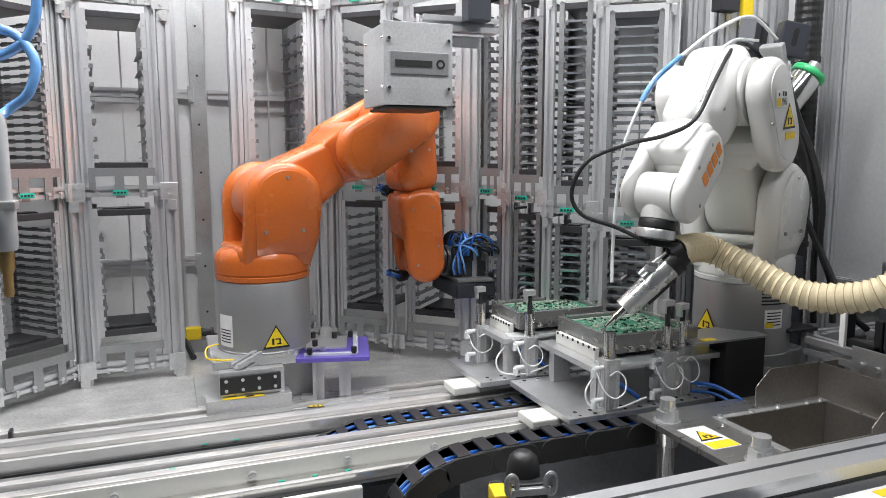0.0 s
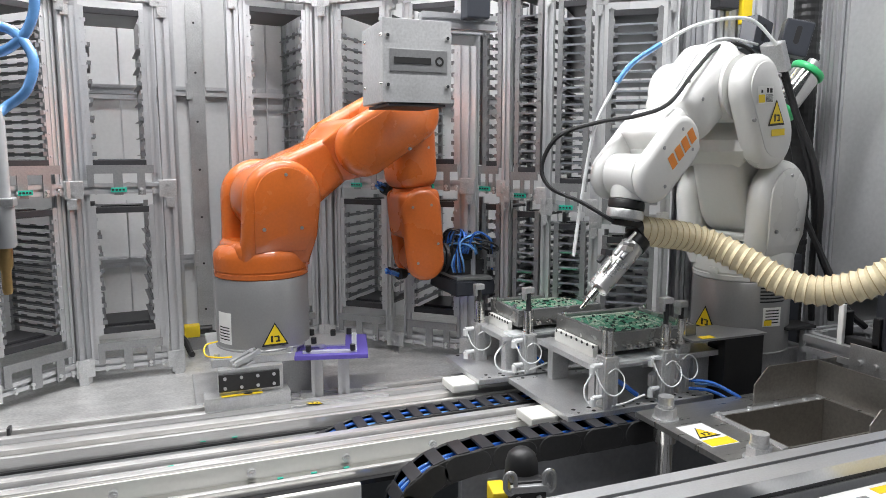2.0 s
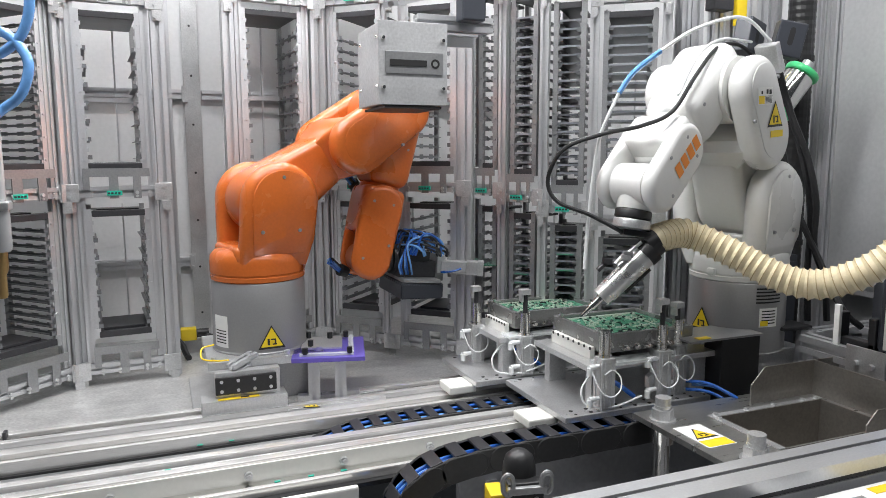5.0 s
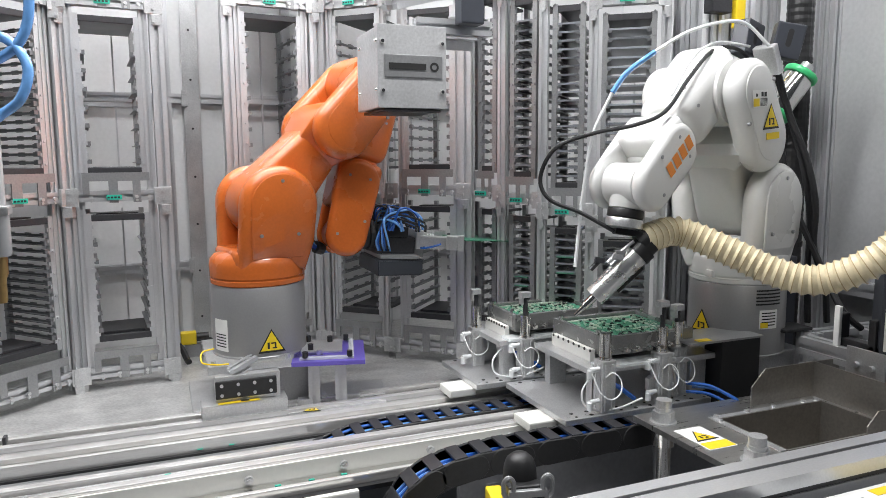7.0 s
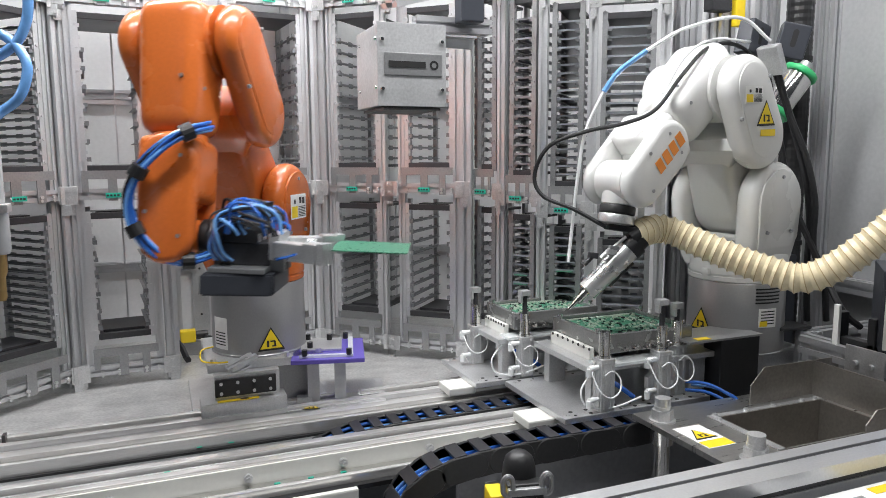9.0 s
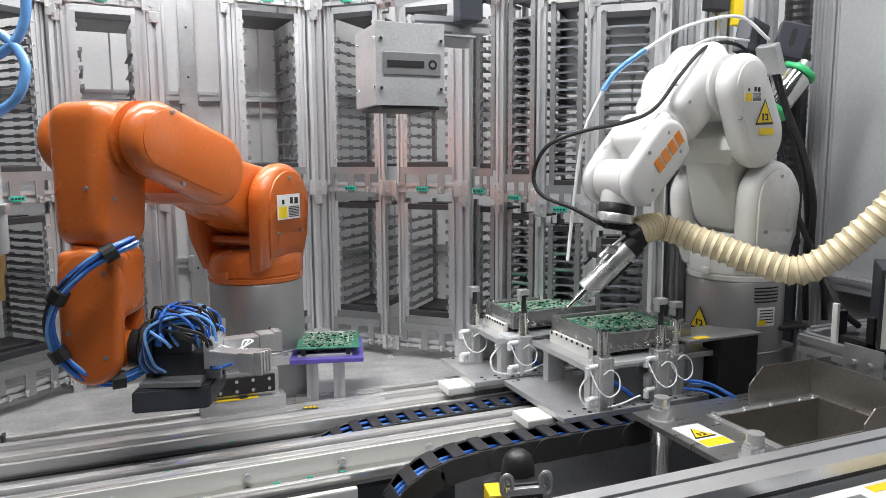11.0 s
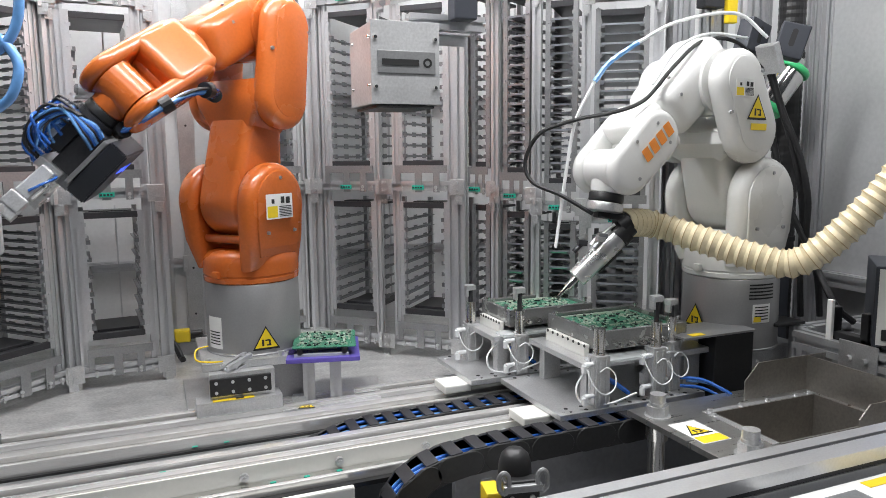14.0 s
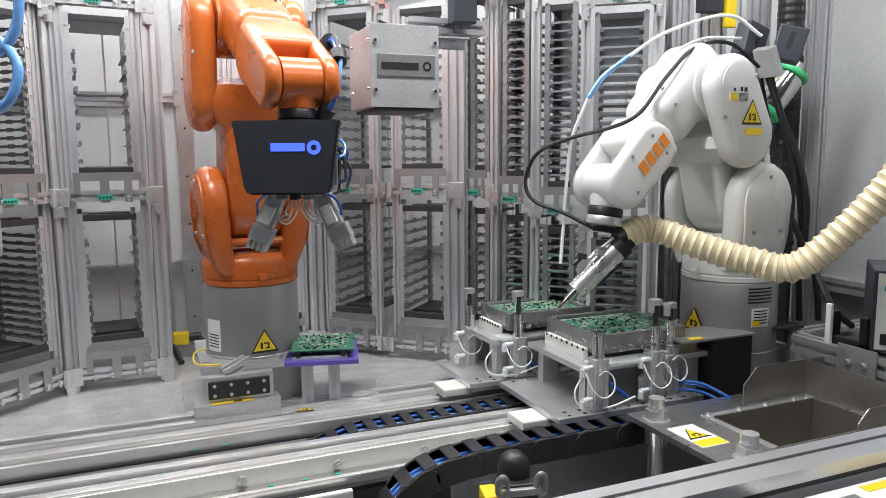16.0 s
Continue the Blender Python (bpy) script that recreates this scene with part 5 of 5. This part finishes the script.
    for x in (-0.034, 0.034):
        pts = [(x - 0.008, -0.052, 0.432), (x - 0.008, -0.052, 0.452), (x, -0.052, 0.460), (x + 0.008, -0.052, 0.452), (x + 0.008, -0.052, 0.432), (x, -0.052, 0.424), (x - 0.008, -0.052, 0.432)]
        tube(bm, pts, 0.0045, 8, 6)
    box(bm, -0.034, -0.057, 0.424, 0.034, -0.046, 0.437, 0.003)
    part("loop", bm, M_STEEL, s, "bent steel loop")
    bm = bmesh.new()
    box(bm, -0.058, -0.03, -0.028, -0.030, 0.02, 0.415, 0.003)
    part("post", bm, M_YELLOW, s, "yellow painted post")
    for x in (-0.018, 0.018):
        bm = bmesh.new()
        rod(bm, (x, -0.046, 0.41), (x, -0.049, 0.41), 0.005, n=10)
        part("screw", bm, M_PLATE, s)
    k = thing("plug_housing", pose(0.215, -0.86, -0.5), "black plug housing lying low in the pit", "plug")
    bm = bmesh.new()
    box(bm, -0.04, -0.03, 0.0, 0.04, 0.03, 0.26, 0.012)
    part("body", bm, M_BLACK, k)
    bm = bmesh.new()
    box(bm, 0.05, -0.15, 0.0, 0.35, -0.04, 0.285, 0.004)
    ps = part("sensor_cover", bm, M_PAPER, tagged(new("white_cover"), "white sheet cover under the safety switch", "cover"), m=pose(0.215, -0.86, -0.5))


build_fixtures()
# ---- tools and cables on the robots ----
def ring_mark(bm, x, y, z, r0, r1):
    for k in range(16):
        a0, a1 = 2 * math.pi * k / 16, 2 * math.pi * (k + 1) / 16
        bm.faces.new([bm.verts.new((x, y + r * math.cos(a), z + r * math.sin(a))) for r, a in ((r1, a0), (r1, a1), (r0, a1), (r0, a0))])


def orange_tool():
    """Gripper head; x is the panel's side, z points away from the flange."""
    rnd = random.Random(11)
    bm = bmesh.new()
    spin(bm, [(0.046, 0.080), (0.046, 0.092), (0.04, 0.096)], 28)
    box(bm, -0.035, -0.05, 0.096, 0.06, 0.05, 0.112, 0.003)
    box(bm, 0.0, -0.045, 0.112, 0.05, 0.045, 0.215, 0.004)
    t = part("gripper", bm, M_DARK, orange, "black gripper head with blue hoses and two aluminium fingers")
    bm = bmesh.new()
    a = [(-0.112, 0.085), (0.112, 0.085), (0.106, 0.096), (0.088, 0.222), (0.078, 0.232), (-0.078, 0.232), (-0.088, 0.222), (-0.106, 0.096)]
    lo = [bm.verts.new((0.062, y * 0.96, z)) for y, z in a]
    hi = [bm.verts.new((0.108, y, z)) for y, z in a]
    fs = [bm.faces.new(lo[::-1]), bm.faces.new(hi)]
    for i in range(len(a)):
        j = (i + 1) % len(a)
        fs.append(bm.faces.new((lo[i], lo[j], hi[j], hi[i])))
    bmesh.ops.recalc_face_normals(bm, faces=fs)
    bmesh.ops.bevel(bm, geom=list(bm.edges), offset=0.004, segments=2, affect="EDGES")
    bm2 = bmesh.new()
    box(bm2, 0.050, -0.092, 0.095, 0.0605, 0.092, 0.215, 0.002)
    part("back_plate", bm2, M_STEEL, t, "light grey back plate")
    cov = part("cover", bm, M_SLATE, t, "dark slate cover panel with a lit blue mark", True)
    bm = bmesh.new()
    box(bm, 0.1085, -0.038, 0.130, 0.1092, 0.030, 0.146)
    part("word_mark", bm, M_SCREENBLUE, t)
    bm = bmesh.new()
    ring_mark(bm, 0.1092, -0.056, 0.139, 0.006, 0.014)
    part("ring_mark", bm, M_SCREENBLUE, t)
    for i in range(7):
        y = -0.045 + i * 0.015
        bm = bmesh.new()
        box(bm, -0.03, y - 0.006, 0.115, 0.0, y + 0.006, 0.19, 0.002)
        part("valve", bm, (M_BLACK, M_PAPER, M_STEEL)[i % 3], t)
    for i in range(6):
        y, z = rnd.uniform(-0.05, 0.05), rnd.uniform(0.12, 0.21)
        bm = bmesh.new()
        box(bm, -0.045, y - 0.008, z - 0.008, -0.028, y + 0.008, z + 0.012, 0.002)
        part("connector", bm, (M_PAPER, M_PLATE, M_BLACK)[i % 3], t)
    for i in range(40):
        y0, y1 = rnd.uniform(-0.075, 0.075), rnd.uniform(-0.085, 0.085)
        z0, z1 = rnd.uniform(0.085, 0.14), rnd.uniform(0.15, 0.24)
        o = rnd.uniform(0.040, 0.082)
        bm = bmesh.new()
        tube(bm, [(-0.02, y0, z0), (-o, y0 + rnd.uniform(-0.02, 0.02), z0 + 0.01), (-o - 0.006, y1, (z0 + z1) / 2), (-o * 0.8, y1 * 1.1, z1 - 0.01), (-0.02, y1, z1)], rnd.choice((0.0026, 0.0034, 0.0034)), 6, 6)
        part("air_hose", bm, rnd.choice((M_BLUE, M_LBLUE, M_LBLUE, M_RUBBER, M_BLUE)), t, "", True)
    for s in (-1, 1):
        for i in range(7):
            bm = bmesh.new()
            r = 0.045 + 0.006 * i
            tube(bm, [(0.04, s * 0.05, 0.10 + i * 0.006), (0.01, s * (0.06 + 0.003 * i), 0.09 + i * 0.005), (-r * 0.7, s * (0.06 + 0.002 * i), 0.11), (-r, s * 0.05, 0.15 + i * 0.006), (-r * 0.7, s * 0.03, 0.21)], 0.0034, 6, 6)
            part("air_hose", bm, (M_LBLUE, M_BLUE, M_RUBBER)[i % 3], t, "", True)
    bm = bmesh.new()
    box(bm, -0.022, -0.055, 0.215, 0.035, 0.055, 0.238, 0.003)
    part("crosshead", bm, M_PLATE, t)
    for s in (-1, 1):
        m = pose(0.006, s * 0.045, 0.232, -s * 24, 0, 0)
        bm = bmesh.new()
        box(bm, -0.012, -0.019, 0.0, 0.020, 0.019, 0.078, 0.003)
        f = part("finger", bm, M_PLATE, t, "aluminium gripper finger", m=m)
        bm = bmesh.new()
        box(bm, -0.016, -0.025, 0.078, 0.026, 0.021, 0.112, 0.003)
        for k in range(4):
            box(bm, -0.018, -0.022 + k * 0.011, 0.112, 0.028, -0.016 + k * 0.011, 0.130, 0.001)
        part("jaw", bm, M_PLATE, t, m=m)
        bm = bmesh.new()
        box(bm, 0.0205, -0.012, 0.03, 0.027, 0.012, 0.070, 0.001)
        part("pad", bm, M_PAPER, t, m=m)
        for z in (0.012, 0.034):
            bm = bmesh.new()
            rod(bm, (0.020, s * 0.008, z), (0.025, s * 0.008, z), 0.005, n=12)
            part("pivot_screw", bm, M_RAIL, t, m=m)
        bm = bmesh.new()
        tube(bm, [(0.0, s * 0.01, 0.225), (0.03, s * 0.05, 0.228), (0.025, s * 0.085, 0.25), (0.015, s * 0.09, 0.28)], 0.003, 6)
        part("air_hose", bm, M_BLUE, t, "", True)
        for k in range(3):
            bm = bmesh.new()
            tube(bm, [(0.0, s * 0.01, 0.235), (0.01 + 0.01 * k, s * (0.005 + 0.01 * k), 0.27), (0.0, s * 0.03, 0.30 - 0.01 * k), (0.0, s * 0.055, 0.29)], 0.0022, 6)
            part("sensor_wire", bm, M_HOSEW, t, "", True)
    for y in (-0.028, 0.0, 0.028):
        bm = bmesh.new()
        box(bm, 0.02, y - 0.008, 0.205, 0.062, y + 0.008, 0.245, 0.002)
        part("mount", bm, M_BLACK if y == 0 else M_STEEL, t)
    for y in (-0.03, 0.0, 0.03):
        bm = bmesh.new()
        rod(bm, (-0.05, y, 0.20), (-0.085, y, 0.20), 0.005, n=10)
        part("throttle", bm, M_BLACK, t)
    return t


def orange_umbilical():
    """Hoses strapped along the in-line wrist, in the wrist's frame."""
    w = orange_parts["wrist"]
    path = [(0.205, 0.06, -0.085), (0.225, 0.098, -0.05), (0.26, 0.108, 0.0), (0.31, 0.105, 0.045), (0.37, 0.095, 0.068), (0.43, 0.085, 0.055), (0.478, 0.07, 0.012), (0.492, 0.05, -0.045), (0.47, 0.02, -0.095)]
    for i in range(7):
        a = i * 2.4
        r = 0.0 if i == 0 else 0.0085
        bm = bmesh.new()
        tube(bm, [(x + r * math.cos(a + k * 0.25), y + r * 0.6, z + r * math.sin(a + k * 0.25)) for k, (x, y, z) in enumerate(path)], 0.0042, 7, 6)
        part("air_hose", bm, (M_BLUE, M_LBLUE, M_BLUE, M_RUBBER)[i % 4], w, "", True)
    for k in (1, 3, 5, 7):
        x, y, z = path[k]
        d = (Vector(path[k + 1]) - Vector(path[k - 1])).normalized()
        bm = bmesh.new()
        rod(bm, Vector((x, y + 0.003, z)) - d * 0.013, Vector((x, y + 0.003, z)) + d * 0.013, 0.0185, n=14)
        part("strap", bm, M_RUBBER, w, "black hook-and-loop strap")


def white_tool():
    """Screwing head; x points to the viewer's left, z away from the flange."""
    bm = bmesh.new()
    spin(bm, [(0.041, 0.080), (0.043, 0.084), (0.043, 0.10), (0.03, 0.104)], 28)
    t = part("screwing_head", bm, M_PLATE, white, "screwing head with a silver sleeve and a suction hose collar", True)
    bm = bmesh.new()
    box(bm, -0.06, -0.02, 0.104, 0.02, 0.02, 0.118, 0.003)
    box(bm, -0.052, -0.018, 0.104, -0.030, 0.018, 0.15, 0.003)
    part("bracket", bm, M_BLACK, t)
    bm = bmesh.new()
    rod(bm, (-0.040, 0, 0.134), (-0.062, 0, 0.116), 0.0275, n=20)
    part("hose_cuff", bm, M_BLACK, t, "black hose cuff", True)
    d = Vector((0.60, 0.05, 0.80)).normalized()
    p = Vector((-0.048, 0.0, 0.150))
    bm = bmesh.new()
    rod(bm, p - d * 0.012, p + d * 0.012, 0.031, n=24)
    rod(bm, p - d * 0.03, p - d * 0.012, 0.026, n=24)
    part("collar", bm, M_BLACK, t, "black clamp collar", True)
    bm = bmesh.new()
    rod(bm, p + d * 0.012, p + d * 0.150, 0.0275, 0.025, n=28)
    part("sleeve", bm, M_FOIL, t, "crinkled silver foil sleeve", True)
    bm = bmesh.new()
    rod(bm, p + d * 0.148, p + d * 0.182, 0.010, n=14)
    rod(bm, p + d * 0.182, p + d * 0.212, 0.0065, 0.004, n=12)
    part("bit", bm, M_RAIL, t, "", True)
    bm = bmesh.new()
    side = Vector((-0.60, 0.45, 0.52))
    rod(bm, p + d * 0.02 + side * 0.036, p + d * 0.10 + side * 0.034, 0.011, n=14)
    part("motor", bm, M_BLACK, t, "", True)
    q = p + d * 0.06 - side * 0.05
    rnd = random.Random(4)
    for i in range(6):
        bm = bmesh.new()
        o = Vector((rnd.uniform(-0.02, 0.03), rnd.uniform(-0.02, 0.02), rnd.uniform(-0.02, 0.02)))
        if i % 2:
            rod(bm, q + o, q + o + d * 0.03, 0.006, n=10)
        else:
            box(bm, q.x + o.x - 0.01, q.y + o.y - 0.008, q.z + o.z - 0.006, q.x + o.x + 0.012, q.y + o.y + 0.008, q.z + o.z + 0.008, 0.002)
        part("feeder_part", bm, (M_PLATE, M_STEEL, M_DARK)[i % 3], t)
    bm = bmesh.new()
    rod(bm, p + side * -0.04, q + d * 0.01, 0.004, n=10)
    part("feeder_arm", bm, M_PLATE, t)
    return t


def in_part(part_pose, base, p):
    return (pose(*base) @ part_pose).inverted() @ Vector(p)


def white_cables():
    f0 = white_at(0)["fore"]
    fore = white_parts["fore"]
    L = lambda pts: [in_part(f0, WHITE_BASE, p) for p in pts]
    bm = bmesh.new()
    tube(bm, L([(0.773, -0.672, 0.323), (0.703, -0.640, 0.360), (0.633, -0.609, 0.388), (0.614, -0.594, 0.439), (0.640, -0.616, 0.508), (0.717, -0.652, 0.545), (0.79, -0.69, 0.565), (0.86, -0.70, 0.60), (0.93, -0.675, 0.685), (1.0, -0.64, 0.755), (1.08, -0.585, 0.79), (1.16, -0.55, 0.79), (1.24, -0.53, 0.74)]), 0.0048, 8)
    part("cable", bm, M_RUBBER, fore, "black cable looped beside the arm", True)
    bm = bmesh.new()
    tube(bm, L([(0.700, -0.635, 0.233), (0.707, -0.625, 0.323), (0.711, -0.630, 0.451), (0.718, -0.641, 0.546), (0.751, -0.652, 0.639)]), 0.0042, 8)
    part("feed_tube", bm, M_HOSEW, fore, "white screw feed tube", True)
    bm = bmesh.new()
    tube(bm, L([(0.751, -0.652, 0.639), (0.783, -0.657, 0.688), (0.844, -0.663, 0.739)]), 0.0062, 8)
    part("feed_tube", bm, M_LBLUE, fore, "light blue sleeve on the feed tube", True)
    bm = bmesh.new()
    tube(bm, L([(0.844, -0.663, 0.739), (0.947, -0.651, 0.803), (1.128, -0.572, 0.860), (1.224, -0.563, 0.813)]), 0.0045, 8)
    part("feed_tube", bm, M_HOSEW, fore, "", True)
    bm = bmesh.new()
    tube(bm, L([(0.88, -0.69, 0.64), (0.95, -0.655, 0.74), (1.05, -0.60, 0.795), (1.18, -0.545, 0.81)]), 0.0035, 8)
    part("wire", bm, M_HOSEW, fore, "", True)
    lk0 = white_at(0)["link"]
    link = white_parts["link"]
    for c, turn in (((1.235, -0.47, 0.835), 20), ((1.318, -0.52, 0.825), -25)):
        bm = bmesh.new()
        box(bm, -0.036, -0.024, -0.05, 0.036, 0.024, 0.04, 0.004)
        m = (pose(*WHITE_BASE) @ lk0).inverted() @ pose(*c, 0, 12, turn)
        o = part("sensor_box", bm, M_SLATE, link, "slate grey sensor box", m=m)
        bm = bmesh.new()
        slab(bm, hull2((0, -0.015), 0.007, (0.0, 0.018), 0.007, 8), -0.0245, -0.0225)
        part("window", bm, M_INK, o)
    bm = bmesh.new()
    c = (pose(*WHITE_BASE) @ lk0).inverted() @ Vector((1.26, -0.52, 0.78))
    box(bm, c.x - 0.05, c.y - 0.03, c.z - 0.012, c.x + 0.03, c.y + 0.03, c.z + 0.012, 0.004)
    part("sensor_mount", bm, M_PLATE, link)
    # safety labels on the link's outer side
    info_sticker("safety_label", link, pose(0.300, 0.149, -0.012, 0, -65, 180), 0.065, 0.04)
    warning_triangle("hot_surface_label", link, pose(0.215, 0.149, 0.0, 0, -65, 180), 0.07)
    bm = bmesh.new()
    box(bm, -0.028, -0.0008, -0.008, 0.028, 0, 0.008)
    part("yellow_label", bm, M_YELLOW, link, "yellow label", m=pose(0.195, 0.149, 0.0, 0, -65, 180))
    # orange wordmark blocks on the wrist
    for i in range(4):
        bm = bmesh.new()
        box(bm, -0.011, -0.0006, -0.016, 0.011, 0, 0.016)
        part("orange_mark", bm, M_OPRINT, white_parts["wrist"], "orange printed mark", m=pose(WL3 * 0.60 + i * 0.029, 0.0812, -0.002, 0, 4, 180))
    # cables down the side of the cell
    t = thing("cable_loom", pose(0, 0, 0), "black robot cables hanging down beside the column", "cables")
    for pts in ([(1.30, -0.50, 0.80), (1.346, -0.527, 0.634), (1.382, -0.558, 0.514), (1.398, -0.581, 0.394), (1.405, -0.579, 0.271), (1.452, -0.579, 0.175), (1.47, -0.58, 0.06)], [(1.32, -0.49, 0.76), (1.374, -0.525, 0.574), (1.396, -0.552, 0.438), (1.415, -0.553, 0.330), (1.410, -0.558, 0.205), (1.42, -0.56, 0.06)], [(1.31, -0.48, 0.74), (1.35, -0.50, 0.55), (1.37, -0.53, 0.40), (1.40, -0.60, 0.24), (1.40, -0.68, 0.12), (1.45, -0.70, 0.07)]):
        bm = bmesh.new()
        tube(bm, pts, 0.0085, 8)
        part("cable", bm, M_RUBBER, t, "", True)


def base_labels():
    """Stickers on the silver bases, bent round them."""
    def wrap(name, parent, turn, z, w, h, material, r=0.1262, label=""):
        bm = bmesh.new()
        n = 8
        for k in range(n):
            a0, a1 = radians(turn) + (k / n - 0.5) * w / r, radians(turn) + ((k + 1) / n - 0.5) * w / r
            bm.faces.new([bm.verts.new((r * math.cos(a), r * math.sin(a), zz)) for a, zz in ((a0, z - h / 2), (a1, z - h / 2), (a1, z + h / 2), (a0, z + h / 2))])
        return part(name, bm, material, parent, label)
    for rob, tri, stick in ((orange, -84, -150), (white, -175, -95)):
        r = 0.1275
        a = radians(tri)
        warning_triangle("warning_triangle", rob, pose(r * math.cos(a), r * math.sin(a), 0.018 if rob == orange else 0.055, 0, 0, tri + 90), 0.072)
        st = wrap("rating_label", rob, stick, 0.06 if rob == orange else 0.10, 0.055, 0.085 if rob == orange else 0.05, M_PAPER, 0.1264, "white rating label")
        for i in range(5):
            wrap("print", st, stick, (0.03 if rob == orange else 0.085) + i * 0.008, 0.042, 0.003, M_INK, 0.1268)
        if rob == white:
            wrap("yellow_field", st, stick - 6, 0.085, 0.022, 0.014, M_YELLOW, 0.1271)
            for i in range(5):
                wrap("vent_slot", rob, stick, 0.14 + i * 0.009, 0.075, 0.004, M_INK, 0.1262)


def duct_pieces():
    """Ribbed suction hose in rigid rings."""
    t = thing("suction_hose", pose(0, 0, 0), "cream ribbed suction hose sagging from the screwing head", "hose")
    n = 40
    bm = bmesh.new()
    prof = [(0.0280, -0.014), (0.0300, -0.010), (0.0325, -0.004), (0.0355, 0.0), (0.0335, 0.004), (0.0310, 0.010), (0.0280, 0.014)]
    rings = [[bm.verts.new((r * math.cos(2 * math.pi * k / 24), r * math.sin(2 * math.pi * k / 24), z)) for k in range(24)] for r, z in prof]
    for a, b in zip(rings, rings[1:]):
        for k in range(24):
            bm.faces.new((a[k], a[(k + 1) % 24], b[(k + 1) % 24], b[k]))
    first = part("segment", bm, M_DUCT, t, "", True)
    bm = bmesh.new()
    bmesh.ops.create_cone(bm, cap_ends=False, segments=24, radius1=0.0361, radius2=0.0361, depth=0.0022)
    part("wire_rib", bm, M_DUCTRIB, first, "", True)
    out = [first]
    for i in range(n - 1):
        o = first.copy()
        scene.collection.objects.link(o)
        r = first.children[0].copy()
        scene.collection.objects.link(r)
        r.parent = o
        out.append(o)
    return out


DUCT = (
    (0, (0.999, -0.599, 0.293), (1.065, -0.682, 0.248), (1.105, -0.765, 0.209), (1.141, -0.840, 0.202), (1.186, -0.936, 0.234), (1.271, -1.003, 0.328)),
    (3.5, (0.943, -0.620, 0.325), (1.011, -0.698, 0.284), (1.066, -0.783, 0.234), (1.117, -0.859, 0.227), (1.178, -0.952, 0.286), (1.267, -1.014, 0.401)),
    (7, (0.899, -0.633, 0.344), (0.980, -0.712, 0.302), (1.049, -0.798, 0.257), (1.102, -0.870, 0.252), (1.165, -0.959, 0.315), (1.259, -1.017, 0.446)),
    (9, (0.897, -0.585, 0.342), (0.972, -0.668, 0.300), (1.040, -0.759, 0.261), (1.102, -0.843, 0.251), (1.188, -0.941, 0.358), (1.278, -1.000, 0.500)),
    (12.5, (0.935, -0.520, 0.340), (1.007, -0.612, 0.310), (1.078, -0.715, 0.273), (1.137, -0.807, 0.272), (1.231, -0.915, 0.423), (1.295, -0.969, 0.590)),
    (16, (0.905, -0.550, 0.340), (0.984, -0.641, 0.303), (1.051, -0.736, 0.274), (1.112, -0.824, 0.275), (1.221, -0.931, 0.445), (1.287, -0.984, 0.604)))


def duct_at(t, n):
    """Poses of the n rings at t: from the collar through the sag to the fixed end."""
    k = 0
    while k < len(DUCT) - 2 and t > DUCT[k + 1][0]:
        k += 1
    u = (t - DUCT[k][0]) / (DUCT[k + 1][0] - DUCT[k][0])
    u = u * u * (3 - 2 * u)
    mid = [Vector(a).lerp(Vector(b), u) for a, b in zip(DUCT[k][1:], DUCT[k + 1][1:])]
    tool = pose(*WHITE_BASE) @ white_at(t)["tool"]
    start = tool @ Vector((-0.050, 0.0, 0.122))
    L = smooth_line([start] + mid, 14)
    d = [0.0]
    for a, b in zip(L, L[1:]):
        d.append(d[-1] + (b - a).length)
    out = []
    for i in range(n):
        s = (i + 0.5) / n * d[-1]
        j = 0
        while j < len(d) - 2 and d[j + 1] < s:
            j += 1
        p = L[j].lerp(L[j + 1], (s - d[j]) / max(1e-9, d[j + 1] - d[j]))
        dirn = (L[min(j + 2, len(L) - 1)] - L[max(j - 1, 0)]).normalized()
        x = Vector((0, 0, 1)).cross(dirn).normalized()
        out.append(frame_of(x, dirn.cross(x), dirn, p))
    return out


gripper = orange_tool()
orange_umbilical()
driver = white_tool()
white_cables()
base_labels()
duct = duct_pieces()
carried_board = board(pose(0, 0, 0), 0.165, 0.175, "green circuit board carried from the rack to the violet table", "")
BOARD_REST = pose(0.172, -0.112, TABLE + 0.1635, 0, 0, -14)
# ---- what moves ----
def board_pose(t):
    """In the rack, then in the gripper, then on the violet table."""
    t0, t1 = 3.8, 10.7
    u = max(t0, min(t1, t))
    tool = pose(*ORANGE_BASE) @ orange_at(u)["tool"]
    m = tool @ pose(0.004, 0.0, 0.43, 0, 90, 0)
    if t > 10.2:
        k = min(1.0, (t - 10.2) / 0.5)
        k = k * k * (3 - 2 * k)
        a, b = m.to_quaternion(), BOARD_REST.to_quaternion()
        m = Matrix.LocRotScale(m.translation.lerp(BOARD_REST.translation, k), a.slerp(b, k), None)
    return m


def motions():
    times = [i * 0.1 for i in range(161)]
    for parts, pose_at, tool in ((orange_parts, orange_at, gripper), (white_parts, white_at, driver)):
        steps = [(t, pose_at(t)) for t in times]
        for key, ob in parts.items():
            walk(ob, [(t, p[key]) for t, p in steps])
        walk(tool, [(t, p["tool"]) for t, p in steps])
    walk(carried_board, [(t, board_pose(t)) for t in times])
    rows = [[] for _ in duct]
    for i in range(33):
        t = i * 0.5
        for r, m in zip(rows, duct_at(t, len(duct))):
            r.append((t, m))
    for ob, r in zip(duct, rows):
        walk(ob, r)


motions()
